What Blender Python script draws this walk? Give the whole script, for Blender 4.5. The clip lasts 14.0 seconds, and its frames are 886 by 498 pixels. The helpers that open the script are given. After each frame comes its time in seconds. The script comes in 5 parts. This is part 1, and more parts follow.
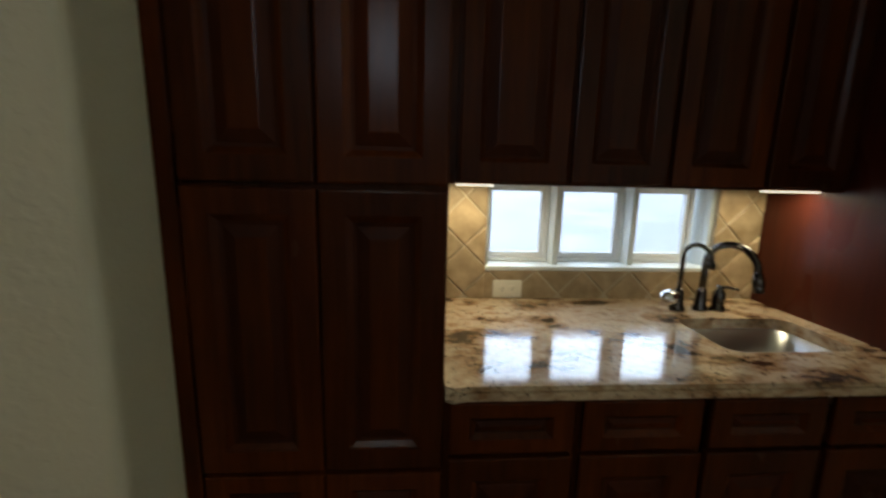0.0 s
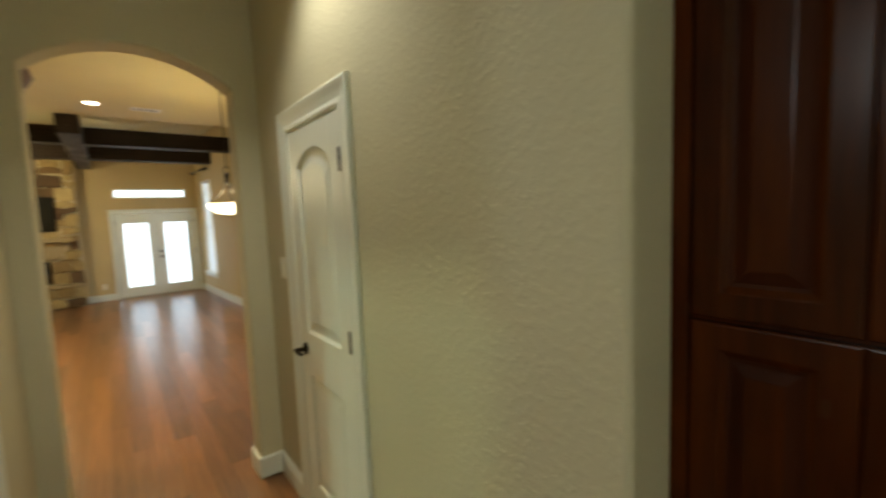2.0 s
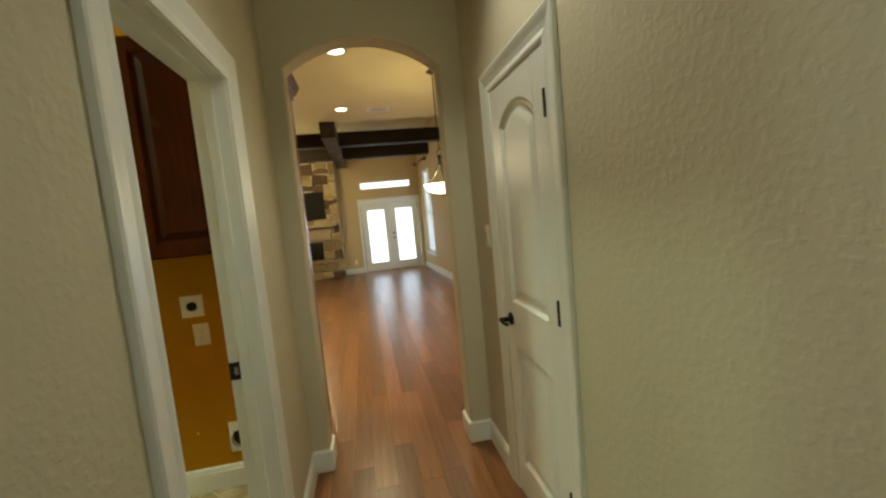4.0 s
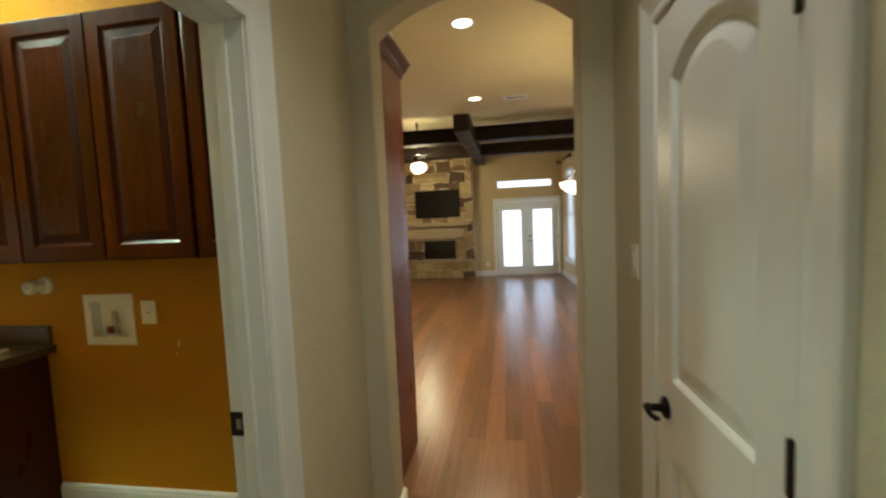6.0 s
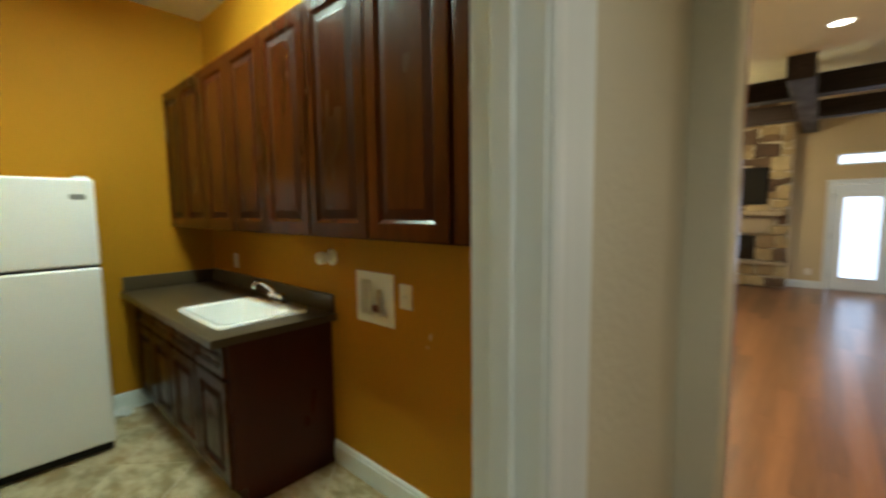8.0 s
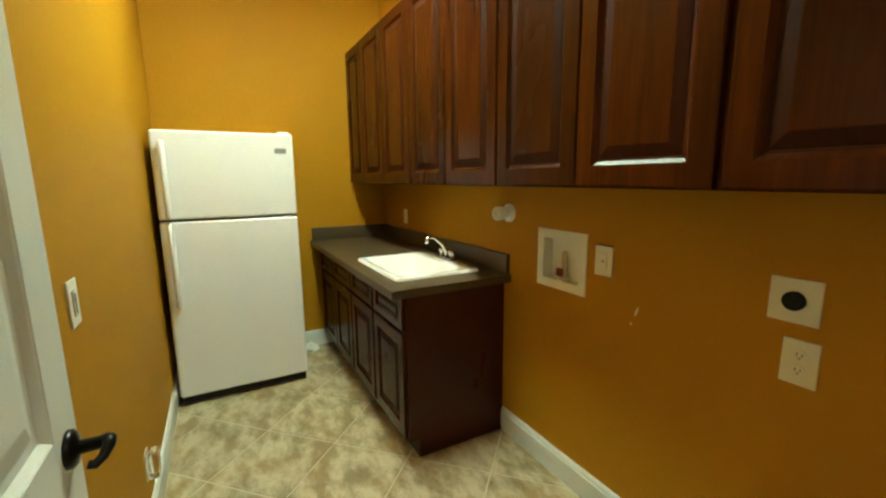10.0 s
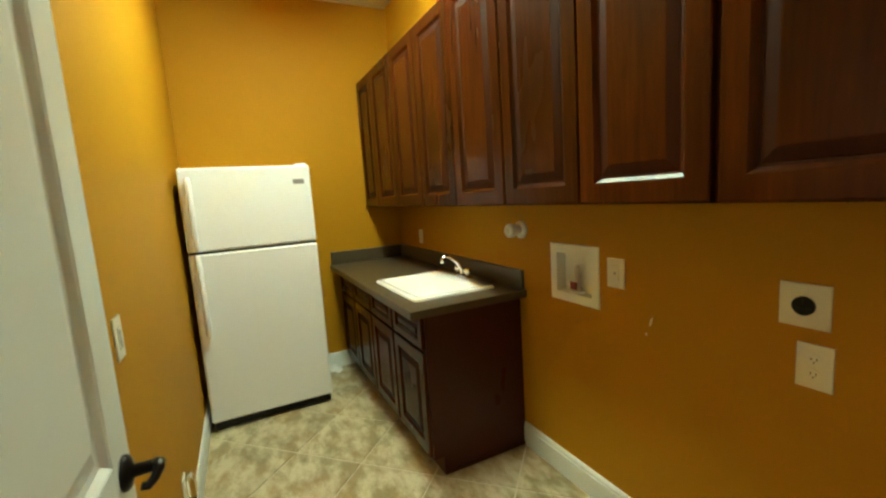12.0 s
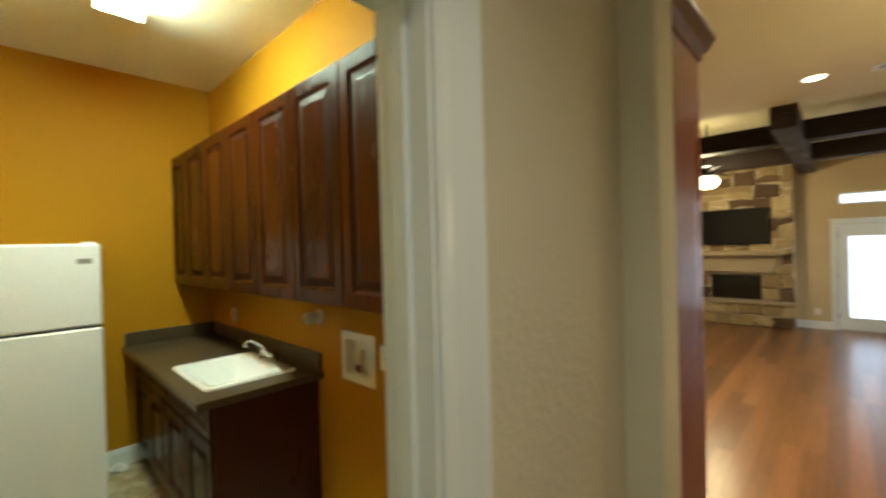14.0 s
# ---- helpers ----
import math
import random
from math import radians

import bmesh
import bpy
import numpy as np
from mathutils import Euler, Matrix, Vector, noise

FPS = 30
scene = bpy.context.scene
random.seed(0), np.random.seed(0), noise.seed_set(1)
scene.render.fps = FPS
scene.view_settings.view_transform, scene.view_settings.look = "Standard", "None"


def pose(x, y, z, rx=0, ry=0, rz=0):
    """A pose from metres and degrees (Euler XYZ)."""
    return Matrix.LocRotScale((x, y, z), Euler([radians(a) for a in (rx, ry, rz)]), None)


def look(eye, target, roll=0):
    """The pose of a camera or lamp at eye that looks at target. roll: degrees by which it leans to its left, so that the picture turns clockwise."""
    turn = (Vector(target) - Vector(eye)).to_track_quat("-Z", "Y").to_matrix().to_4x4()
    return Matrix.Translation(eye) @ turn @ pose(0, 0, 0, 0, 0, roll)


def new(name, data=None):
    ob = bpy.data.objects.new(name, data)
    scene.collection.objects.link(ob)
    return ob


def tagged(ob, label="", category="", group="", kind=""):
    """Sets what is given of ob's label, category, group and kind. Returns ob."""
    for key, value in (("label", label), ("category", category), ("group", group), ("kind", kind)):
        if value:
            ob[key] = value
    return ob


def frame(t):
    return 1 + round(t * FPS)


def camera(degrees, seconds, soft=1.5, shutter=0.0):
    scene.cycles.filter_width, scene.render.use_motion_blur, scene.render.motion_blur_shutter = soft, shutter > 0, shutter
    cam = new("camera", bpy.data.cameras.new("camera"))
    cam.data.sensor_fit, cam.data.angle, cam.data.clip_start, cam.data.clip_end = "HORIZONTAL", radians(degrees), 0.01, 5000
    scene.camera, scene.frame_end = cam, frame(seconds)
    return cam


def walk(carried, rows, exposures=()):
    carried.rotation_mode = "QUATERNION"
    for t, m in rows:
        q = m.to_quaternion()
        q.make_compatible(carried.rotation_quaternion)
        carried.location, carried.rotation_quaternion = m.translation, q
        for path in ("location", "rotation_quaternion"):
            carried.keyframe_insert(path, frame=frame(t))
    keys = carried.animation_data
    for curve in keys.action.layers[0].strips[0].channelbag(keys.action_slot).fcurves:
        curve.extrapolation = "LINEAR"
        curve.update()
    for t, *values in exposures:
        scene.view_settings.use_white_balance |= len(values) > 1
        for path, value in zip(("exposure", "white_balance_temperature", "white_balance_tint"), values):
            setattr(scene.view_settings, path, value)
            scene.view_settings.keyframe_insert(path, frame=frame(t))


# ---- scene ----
cam = camera(93.6, 14.0, soft=2.3, shutter=0.5)
PATH = [
    (0, (-0.009, 0.294, 1.408), (1.952, 0.152, 1.041), 1.4),
    (0.5, (-0.029, 0.313, 1.444), (1.941, 0.539, 1.187), 0.3),
    (1, (-0.055, 0.326, 1.463), (1.808, 1.034, 1.338), -1.3),
    (1.5, (-0.075, 0.362, 1.549), (1.519, 1.554, 1.353), -3.1),
    (2, (-0.105, 0.389, 1.608), (1.130, 1.952, 1.430), -2.3),
    (2.5, (-0.123, 0.429, 1.563), (0.716, 2.233, 1.357), -3.2),
    (3, (-0.127, 0.452, 1.515), (0.505, 2.337, 1.304), -4.6),
    (5.5, (0.177, 1.022, 1.501), (0.082, 3.013, 1.336), -3.8),
    (6, (0.188, 1.237, 1.508), (-0.121, 3.207, 1.36), -2.5),
    (6.5, (0.162, 1.41, 1.521), (-0.415, 3.319, 1.374), -0.2),
    (7, (0.059, 1.578, 1.511), (-0.694, 3.428, 1.399), -2.0),
    (7.5, (-0.082, 1.687, 1.504), (-1.048, 3.428, 1.316), -1.0),
    (8, (-0.207, 1.77, 1.506), (-1.545, 3.244, 1.315), -0.7),
    (8.5, (-0.297, 1.799, 1.498), (-1.954, 2.899, 1.287), -1.5),
    (9, (-0.406, 1.789, 1.442), (-2.126, 2.77, 1.157), -0.3),
    (11.5, (-0.567, 1.749, 1.417), (-2.329, 2.636, 1.087), -2.0),
    (12, (-0.474, 1.751, 1.452), (-2.257, 2.621, 1.192), -3.8),
    (12.5, (-0.342, 1.725, 1.496), (-2.164, 2.535, 1.335), -4.4),
    (13, (-0.224, 1.712, 1.541), (-2.013, 2.603, 1.477), -3.4),
    (13.5, (-0.115, 1.739, 1.584), (-1.762, 2.874, 1.575), -2.4),
    (14, (-0.025, 1.822, 1.64), (-1.407, 3.268, 1.625), -1.5),
]
EXPOSURES = [(0.0, -0.95, 5850, 10), (0.5, -0.95, 5900, 10), (1.0, -0.8, 6250, 10), (1.5, -0.4, 6650, 6), (2.0, -0.1, 6650, 5), (3.0, -0.1, 6650, 5), (5.5, -0.32, 6150, 12), (6.5, -0.3, 5850, 13), (7.5, -0.3, 5600, 12), (8.0, -0.22, 5700, 12), (8.5, 0.0, 5800, 11), (9.0, 0.24, 6000, 10), (12.5, 0.24, 6450, 10), (13.5, 0.02, 6350, 10), (14.0, -0.08, 6150, 10)]

walk(cam, [(t, look(eye, target, roll)) for t, eye, target, roll in PATH], EXPOSURES)

# ---- world and lights ----
world = bpy.data.worlds.new("sky_world")
scene.world = world
world.use_nodes = True
_wn = world.node_tree.nodes
_sky = _wn.new("ShaderNodeTexSky")
_sky.sky_type = "NISHITA"
_sky.sun_disc = False
_sky.sun_elevation, _sky.sun_rotation = radians(45), radians(120)
world.node_tree.links.new(_sky.outputs[0], _wn["Background"].inputs[0])
_wn["Background"].inputs[1].default_value = 0.1


def area_light(name, m, sx, sy, watts, color):
    d = bpy.data.lights.new(name, "AREA")
    d.shape, d.size, d.size_y, d.energy, d.color = "RECTANGLE", sx, sy, watts, color
    ob = new(name, d)
    ob.matrix_world = m
    return ob


def spot_light(name, at, watts, color, degrees=130, radius=0.06):
    d = bpy.data.lights.new(name, "SPOT")
    d.energy, d.color, d.spot_size, d.spot_blend, d.shadow_soft_size = watts, color, radians(degrees), 0.85, radius
    ob = new(name, d)
    ob.location = at
    return ob


def point_light(name, at, watts, color, radius=0.05):
    d = bpy.data.lights.new(name, "POINT")
    d.energy, d.color, d.shadow_soft_size = watts, color, radius
    ob = new(name, d)
    ob.location = at
    return ob


DAY = (0.76, 0.88, 1.0)
WARM = (1.0, 0.82, 0.46)
# daylight outside the openings
area_light("sky_bar_window", look((2.55, -0.45, 2.05), (1.6, -0.45, 1.2)), 2.4, 1.1, 85, DAY)
area_light("sky_french_door", pose(0.63, 11.98, 1.15, 90, 0, 180), 2.4, 2.6, 52, DAY)
area_light("sky_side_window_far", look((1.86, 10.95, 1.5), (0.0, 10.85, 1.5)), 1.3, 2.3, 26, DAY)
area_light("sky_side_window_near", look((2.06, 8.05, 1.5), (0.0, 7.95, 1.5)), 1.4, 2.4, 30, DAY)
area_light("sky_side_room_window", pose(-2.9, 0.6, 2.55, 0, -90, 0), 0.6, 0.4, 16, (0.90, 0.94, 0.96))
# unseen, added to throw bluish daylight on the hall's left wall and casing
area_light("sky_entry_window", pose(0.95, -2.05, 1.8, 0, 90, 0), 1.6, 0.95, 100, (0.72, 0.86, 1.0))
# lamps of the living room and kitchen
# the pair at x = -1.9 is unseen, added beside the other two
for _x, _y in ((-0.11, 4.58), (-0.17, 6.68), (-1.9, 4.6), (-1.9, 6.7)):
    spot_light("recessed_lamp_light", (_x, _y, 2.97), 180, WARM)
point_light("pendant_bulb_light", (0.88, 5.23, 1.86), 28, WARM)
point_light("fan_bulb_light", (-1.55, 9.6, 2.40), 80, WARM)
# uplight added above the motor, where no bulb sits, for the raised ceiling
point_light("fan_bulb_light", (-1.55, 9.6, 2.88), 24, WARM)
spot_light("hall_lamp_light", (0.36, 1.95, 2.97), 54, (1.0, 0.96, 0.82), 112)
# unseen, added to brighten the bar doors and the streak on them
spot_light("side_room_lamp_light", (-1.7, 0.55, 2.97), 26, (0.98, 0.97, 0.88), 150)
# strips below the bar's wall cabinets
area_light("under_cabinet_strip_light", pose(1.42, 0.10, 1.368), 0.04, 0.14, 3.0, WARM)
area_light("under_cabinet_strip_light", pose(1.38, -0.98, 1.366), 0.04, 0.20, 3.0, WARM)

# ---- materials ----


def material(name, color, rough=0.5, metal=0.0, spec=0.5, coat=0.0):
    m = bpy.data.materials.new(name)
    m.use_nodes = True
    b = m.node_tree.nodes["Principled BSDF"]
    b.inputs["Base Color"].default_value = (*color, 1)
    b.inputs["Roughness"].default_value = rough
    b.inputs["Metallic"].default_value = metal
    b.inputs["Specular IOR Level"].default_value = spec
    b.inputs["Coat Weight"].default_value = coat
    b.inputs["Coat Roughness"].default_value = 0.12
    return m


def nodes_of(m):
    t = m.node_tree
    return t.nodes, t.links, t.nodes["Principled BSDF"]


def coords(m, scale=(1, 1, 1), rot=(0, 0, 0)):
    n, l, b = nodes_of(m)
    tc, mp = n.new("ShaderNodeTexCoord"), n.new("ShaderNodeMapping")
    mp.inputs["Scale"].default_value = scale
    mp.inputs["Rotation"].default_value = rot
    l.new(tc.outputs["Object"], mp.inputs[0])
    return mp.outputs[0]


def noise_tex(m, vec, scale, detail=4, rough=0.55):
    n, l, b = nodes_of(m)
    t = n.new("ShaderNodeTexNoise")
    t.inputs["Scale"].default_value, t.inputs["Detail"].default_value, t.inputs["Roughness"].default_value = scale, detail, rough
    l.new(vec, t.inputs["Vector"])
    return t.outputs[0]


def ramp(m, fac, stops):
    n, l, b = nodes_of(m)
    r = n.new("ShaderNodeValToRGB")
    while len(r.color_ramp.elements) < len(stops):
        r.color_ramp.elements.new(0.5)
    for e, (p, c) in zip(r.color_ramp.elements, stops):
        e.position, e.color = p, (*c, 1)
    l.new(fac, r.inputs[0])
    return r.outputs[0]


def mix(m, fac, a, b_, mode="MIX"):
    n, l, b = nodes_of(m)
    x = n.new("ShaderNodeMix")
    x.data_type, x.blend_type = "RGBA", mode
    for sock, v in ((x.inputs[0], fac), (x.inputs[6], a), (x.inputs[7], b_)):
        if isinstance(v, (int, float)):
            sock.default_value = v
        elif isinstance(v, tuple):
            sock.default_value = (*v, 1)
        else:
            l.new(v, sock)
    return x.outputs[2]


def bump(m, height, strength, dist=0.01):
    n, l, b = nodes_of(m)
    k = n.new("ShaderNodeBump")
    k.inputs["Strength"].default_value, k.inputs["Distance"].default_value = strength, dist
    l.new(height, k.inputs["Height"])
    l.new(k.outputs[0], b.inputs["Normal"])


def object_random(m):
    n, l, b = nodes_of(m)
    return n.new("ShaderNodeObjectInfo").outputs["Random"]


def plaster(name, color, strength=0.26, rough=0.75, spec=0.25):
    m = material(name, color, rough, spec=spec)
    n, l, b = nodes_of(m)
    v = coords(m)
    big = noise_tex(m, v, 1.7, 3)
    l.new(mix(m, big, tuple(c * 0.93 for c in color), tuple(min(1, c * 1.06) for c in color)), b.inputs["Base Color"])
    flat = noise_tex(m, v, 48, 3, 0.5)
    skip = ramp(m, flat, ((0.46, (0, 0, 0)), (0.60, (1, 1, 1))))
    skip = mix(m, 1.0, skip, ramp(m, noise_tex(m, v, 9, 3), ((0.30, (0.6, 0.6, 0.6)), (0.65, (1, 1, 1)))), "MULTIPLY")
    fine = noise_tex(m, v, 240, 2)
    bump(m, mix(m, 0.2, skip, fine), strength, 0.004)
    return m


def stained_wood(name, dark, light, rough=0.32, coat=0.25, grain_axis=2, stretch=0.06, spec=0.22, cloudy=0.55, streak=1.0, relief=0.12, uneven=0.22, tones=(0.68, 1.2)):
    m = material(name, light, rough, coat=coat, spec=spec)
    n, l, b = nodes_of(m)
    s = [1, 1, 1]
    s[grain_axis] = stretch
    rnd = object_random(m)
    off = n.new("ShaderNodeVectorMath")
    off.operation = "MULTIPLY_ADD"
    comb = n.new("ShaderNodeCombineXYZ")
    for k in range(3):
        l.new(rnd, comb.inputs[k])
    off.inputs[1].default_value = (17, 23, 11)
    l.new(comb.outputs[0], off.inputs[0])
    l.new(coords(m, tuple(s)), off.inputs[2])
    v = off.outputs[0]
    grain = noise_tex(m, v, 46, 6, 0.65)
    wide = n.new("ShaderNodeVectorMath")
    wide.operation = "MULTIPLY_ADD"
    wide.inputs[1].default_value = (31, 19, 27)
    l.new(comb.outputs[0], wide.inputs[0])
    l.new(coords(m, tuple(1 if k != grain_axis else 0.35 for k in range(3))), wide.inputs[2])
    cloud = noise_tex(m, wide.outputs[0], 5, 3)
    mid = tuple(0.4 * p + 0.6 * q for p, q in zip(dark, light))
    c = mix(m, streak, mid, ramp(m, grain, ((0.30, dark), (0.72, light))))
    c = mix(m, ramp(m, cloud, ((0.35, (0, 0, 0)), (0.75, (cloudy,) * 3))), c, dark)
    tone = ramp(m, rnd, ((0.0, (tones[0],) * 3), (1.0, (tones[1], tones[1] * 0.94, tones[1] * 0.88))))
    l.new(mix(m, 1.0, c, tone, "MULTIPLY"), b.inputs["Base Color"])
    l.new(ramp(m, cloud, ((0.3, (rough * (1 - uneven),) * 3), (0.8, (rough * (1 + uneven),) * 3))), b.inputs["Roughness"])
    bump(m, grain, relief, 0.002)
    return m


def emitter(name, color, strength):
    m = material(name, color, 0.4)
    b = m.node_tree.nodes["Principled BSDF"]
    b.inputs["Emission Color"].default_value = (*color, 1)
    b.inputs["Emission Strength"].default_value = strength
    return m


BEIGE = plaster("beige_wall_paint", (0.58, 0.535, 0.39), 0.25)
CEIL = plaster("cream_ceiling_paint", (0.73, 0.66, 0.40), 0.22)
MUSTARD = plaster("mustard_wall_paint", (0.45, 0.210, 0.008), 0.13, 0.6, 0.10)
LAUNDRY_CEIL = plaster("laundry_ceiling_paint", (0.76, 0.72, 0.56), 0.3)
TRIM = material("white_gloss_trim_paint", (0.75, 0.78, 0.74), 0.34, spec=0.45)
_n, _l, _b = nodes_of(TRIM)
bump(TRIM, noise_tex(TRIM, coords(TRIM, (6, 6, 1)), 30, 3), 0.06, 0.002)
CHERRY = stained_wood("cherry_stained_wood", (0.016, 0.0035, 0.0010), (0.112, 0.0255, 0.0038), rough=0.25, coat=0.0, streak=0.5, cloudy=0.7, spec=0.13, relief=0.04)
RECESS_CHERRY = stained_wood("cherry_darker_recess", (0.010, 0.0022, 0.0008), (0.075, 0.0165, 0.0028), rough=0.55, coat=0.0, streak=0.4, cloudy=0.5, spec=0.10)
CHERRY_H = stained_wood("cherry_stained_wood_across", (0.020, 0.005, 0.002), (0.105, 0.025, 0.007), grain_axis=0)
KITCHEN_WOOD = stained_wood("cherry_kitchen_panel", (0.075, 0.018, 0.007), (0.150, 0.042, 0.016), rough=0.32, coat=0.05, streak=0.3, cloudy=0.2, relief=0.02)
PANEL_WOOD = stained_wood("cherry_veneer_panel", (0.042, 0.009, 0.004), (0.070, 0.016, 0.008), rough=0.34, coat=0.03, streak=0.35, cloudy=0.4)
BEAM_WOOD = stained_wood("dark_beam_wood", (0.018, 0.013, 0.010), (0.060, 0.045, 0.038), rough=0.55, coat=0.0, grain_axis=1)
BEAM_WOOD_X = stained_wood("dark_beam_wood_across", (0.014, 0.009, 0.006), (0.045, 0.028, 0.018), rough=0.6, coat=0.0, grain_axis=0)
PLANK = stained_wood("hardwood_plank", (0.11, 0.045, 0.016), (0.30, 0.145, 0.060), rough=0.28, coat=0.0, grain_axis=1, stretch=0.05, spec=0.5, cloudy=0.12, streak=0.6, relief=0.0, uneven=0.0, tones=(0.58, 1.22))
GAP = material("floor_joint_shadow_gap", (0.085, 0.034, 0.015), 0.7)
BLACK = material("oil_rubbed_bronze", (0.012, 0.010, 0.009), 0.28, 0.7)
BRONZE = material("polished_dark_bronze", (0.085, 0.078, 0.075), 0.16, 1.0)
CHROME = material("brushed_chrome", (0.72, 0.72, 0.72), 0.16, 1.0)
STEEL = material("brushed_stainless_steel", (0.48, 0.49, 0.50), 0.28, 1.0)
bump(STEEL, noise_tex(STEEL, coords(STEEL, (1, 60, 60)), 40, 2), 0.05, 0.001)
PLASTIC = material("ivory_plastic", (0.76, 0.73, 0.62), 0.35)
WHITE_PLASTIC = material("white_plastic", (0.82, 0.82, 0.80), 0.3)
GREY_PLASTIC = material("grey_plastic", (0.22, 0.22, 0.22), 0.4)
DARK_PLASTIC = material("dark_rubber_plastic", (0.009, 0.009, 0.009), 0.5, spec=0.2)
RED_PLASTIC = material("red_valve_plastic", (0.20, 0.025, 0.015), 0.35)
ENAMEL = material("white_enamel", (0.83, 0.84, 0.86), 0.30, spec=0.5)
bump(ENAMEL, noise_tex(ENAMEL, coords(ENAMEL), 170, 2), 0.10, 0.001)
PORCELAIN = material("white_sink_porcelain", (0.86, 0.85, 0.85), 0.15)
SCREEN = material("black_glass_screen", (0.006, 0.006, 0.007), 0.08)
# soot of the firebox; also painted shade inside duct, vent and prong slots
SOOT_HOLLOW = material("soot_and_hollow_black", (0.008, 0.008, 0.008), 0.8)
GLASS = material("window_glass", (1, 1, 1), 0.0)
_n, _l, _b = nodes_of(GLASS)
_b.inputs["Transmission Weight"].default_value = 1.0
_b.inputs["IOR"].default_value = 1.02
LAMP_GLASS = emitter("lit_alabaster_glass", (1.0, 0.83, 0.55), 5.0)
BULB = emitter("lit_recessed_bulb", (1.0, 0.86, 0.62), 14.0)
TUBE_LIGHT = emitter("lit_fluorescent_diffuser", (0.83, 1.0, 0.72), 94.0)
STRIP = emitter("lit_strip_lens", (1.0, 0.86, 0.6), 2.5)
SLAT = material("white_blind_slat", (0.80, 0.82, 0.84), 0.45)
_n, _l, _b = nodes_of(SLAT)
_b.inputs["Subsurface Weight"].default_value = 0.0

LAMINATE = material("dark_speckled_laminate", (0.10, 0.08, 0.06), 0.32)
_n, _l, _b = nodes_of(LAMINATE)
_v = coords(LAMINATE)
_l.new(mix(LAMINATE, noise_tex(LAMINATE, _v, 260, 3), (0.034, 0.024, 0.013), (0.12, 0.085, 0.045)), _b.inputs["Base Color"])

GRANITE = material("polished_granite", (0.5, 0.4, 0.28), 0.07, spec=0.6, coat=0.4)
_n, _l, _b = nodes_of(GRANITE)
_v = coords(GRANITE, (1, 0.6, 1), (0, 0, 0.5))
_base = ramp(GRANITE, noise_tex(GRANITE, _v, 9, 5, 0.65), ((0.37, (0.025, 0.015, 0.010)), (0.43, (0.30, 0.17, 0.08)), (0.55, (0.58, 0.45, 0.29)), (0.66, (0.36, 0.21, 0.10)), (0.74, (0.05, 0.028, 0.02))))
_speck = ramp(GRANITE, noise_tex(GRANITE, coords(GRANITE), 75, 3, 0.6), ((0.33, (0.05, 0.04, 0.04)), (0.42, (1, 1, 1))))
_l.new(mix(GRANITE, 0.8, _base, _speck, "MULTIPLY"), _b.inputs["Base Color"])

TILE = material("stone_look_floor_tile", (0.45, 0.36, 0.24), 0.38)
_n, _l, _b = nodes_of(TILE)
_v = coords(TILE)
_r = object_random(TILE)
_tone = noise_tex(TILE, coords(TILE, (1, 1.9, 1), (0, 0, 0.6)), 5.0, 7, 0.60)
_hue = noise_tex(TILE, coords(TILE, (1.3, 1, 1), (0, 0, 0.2)), 3.4, 3, 0.5)
_tan = mix(TILE, ramp(TILE, _hue, ((0.40, (0, 0, 0)), (0.62, (1, 1, 1)))), (0.29, 0.235, 0.12), (0.38, 0.265, 0.12))
_c = mix(TILE, ramp(TILE, _tone, ((0.41, (0, 0, 0)), (0.60, (1, 1, 1)))), _tan, (0.58, 0.51, 0.35))
_vein = ramp(TILE, noise_tex(TILE, coords(TILE, (1, 1.6, 1), (0, 0, 0.6)), 4.5, 5, 0.55), ((0.46, (1, 1, 1)), (0.49, (0.80, 0.75, 0.66)), (0.52, (1, 1, 1))))
_c = mix(TILE, 0.6, _c, _vein, "MULTIPLY")
_l.new(mix(TILE, 1.0, _c, ramp(TILE, _r, ((0, (0.92, 0.91, 0.89)), (1, (1.06, 1.06, 1.05)))), "MULTIPLY"), _b.inputs["Base Color"])
bump(TILE, noise_tex(TILE, _v, 14, 4), 0.12, 0.004)
GROUT = material("pale_grout", (0.62, 0.55, 0.42), 0.85)

TRAVERTINE = material("tumbled_travertine_tile", (0.42, 0.31, 0.18), 0.5)
_n, _l, _b = nodes_of(TRAVERTINE)
_v = coords(TRAVERTINE)
_c = ramp(TRAVERTINE, noise_tex(TRAVERTINE, _v, 14, 5), ((0.3, (0.27, 0.19, 0.10)), (0.7, (0.50, 0.38, 0.23))))
_l.new(mix(TRAVERTINE, 1.0, _c, ramp(TRAVERTINE, object_random(TRAVERTINE), ((0, (0.8, 0.8, 0.78)), (1, (1.1, 1.08, 1.05)))), "MULTIPLY"), _b.inputs["Base Color"])
bump(TRAVERTINE, noise_tex(TRAVERTINE, _v, 60, 4), 0.25, 0.003)

STONE = material("tan_field_stone", (0.42, 0.34, 0.22), 0.85)
_n, _l, _b = nodes_of(STONE)
_v = coords(STONE)
_c = ramp(STONE, object_random(STONE), ((0.0, (0.07, 0.038, 0.022)), (0.2, (0.22, 0.14, 0.065)), (0.5, (0.42, 0.31, 0.14)), (1.0, (0.60, 0.48, 0.25))))
_l.new(mix(STONE, 0.6, _c, ramp(STONE, noise_tex(STONE, _v, 6, 5), ((0.3, (0.6, 0.58, 0.55)), (0.75, (1.15, 1.15, 1.1)))), "MULTIPLY"), _b.inputs["Base Color"])
bump(STONE, noise_tex(STONE, _v, 18, 6), 0.6, 0.02)
MORTAR = material("pale_mortar", (0.62, 0.54, 0.36), 0.9)
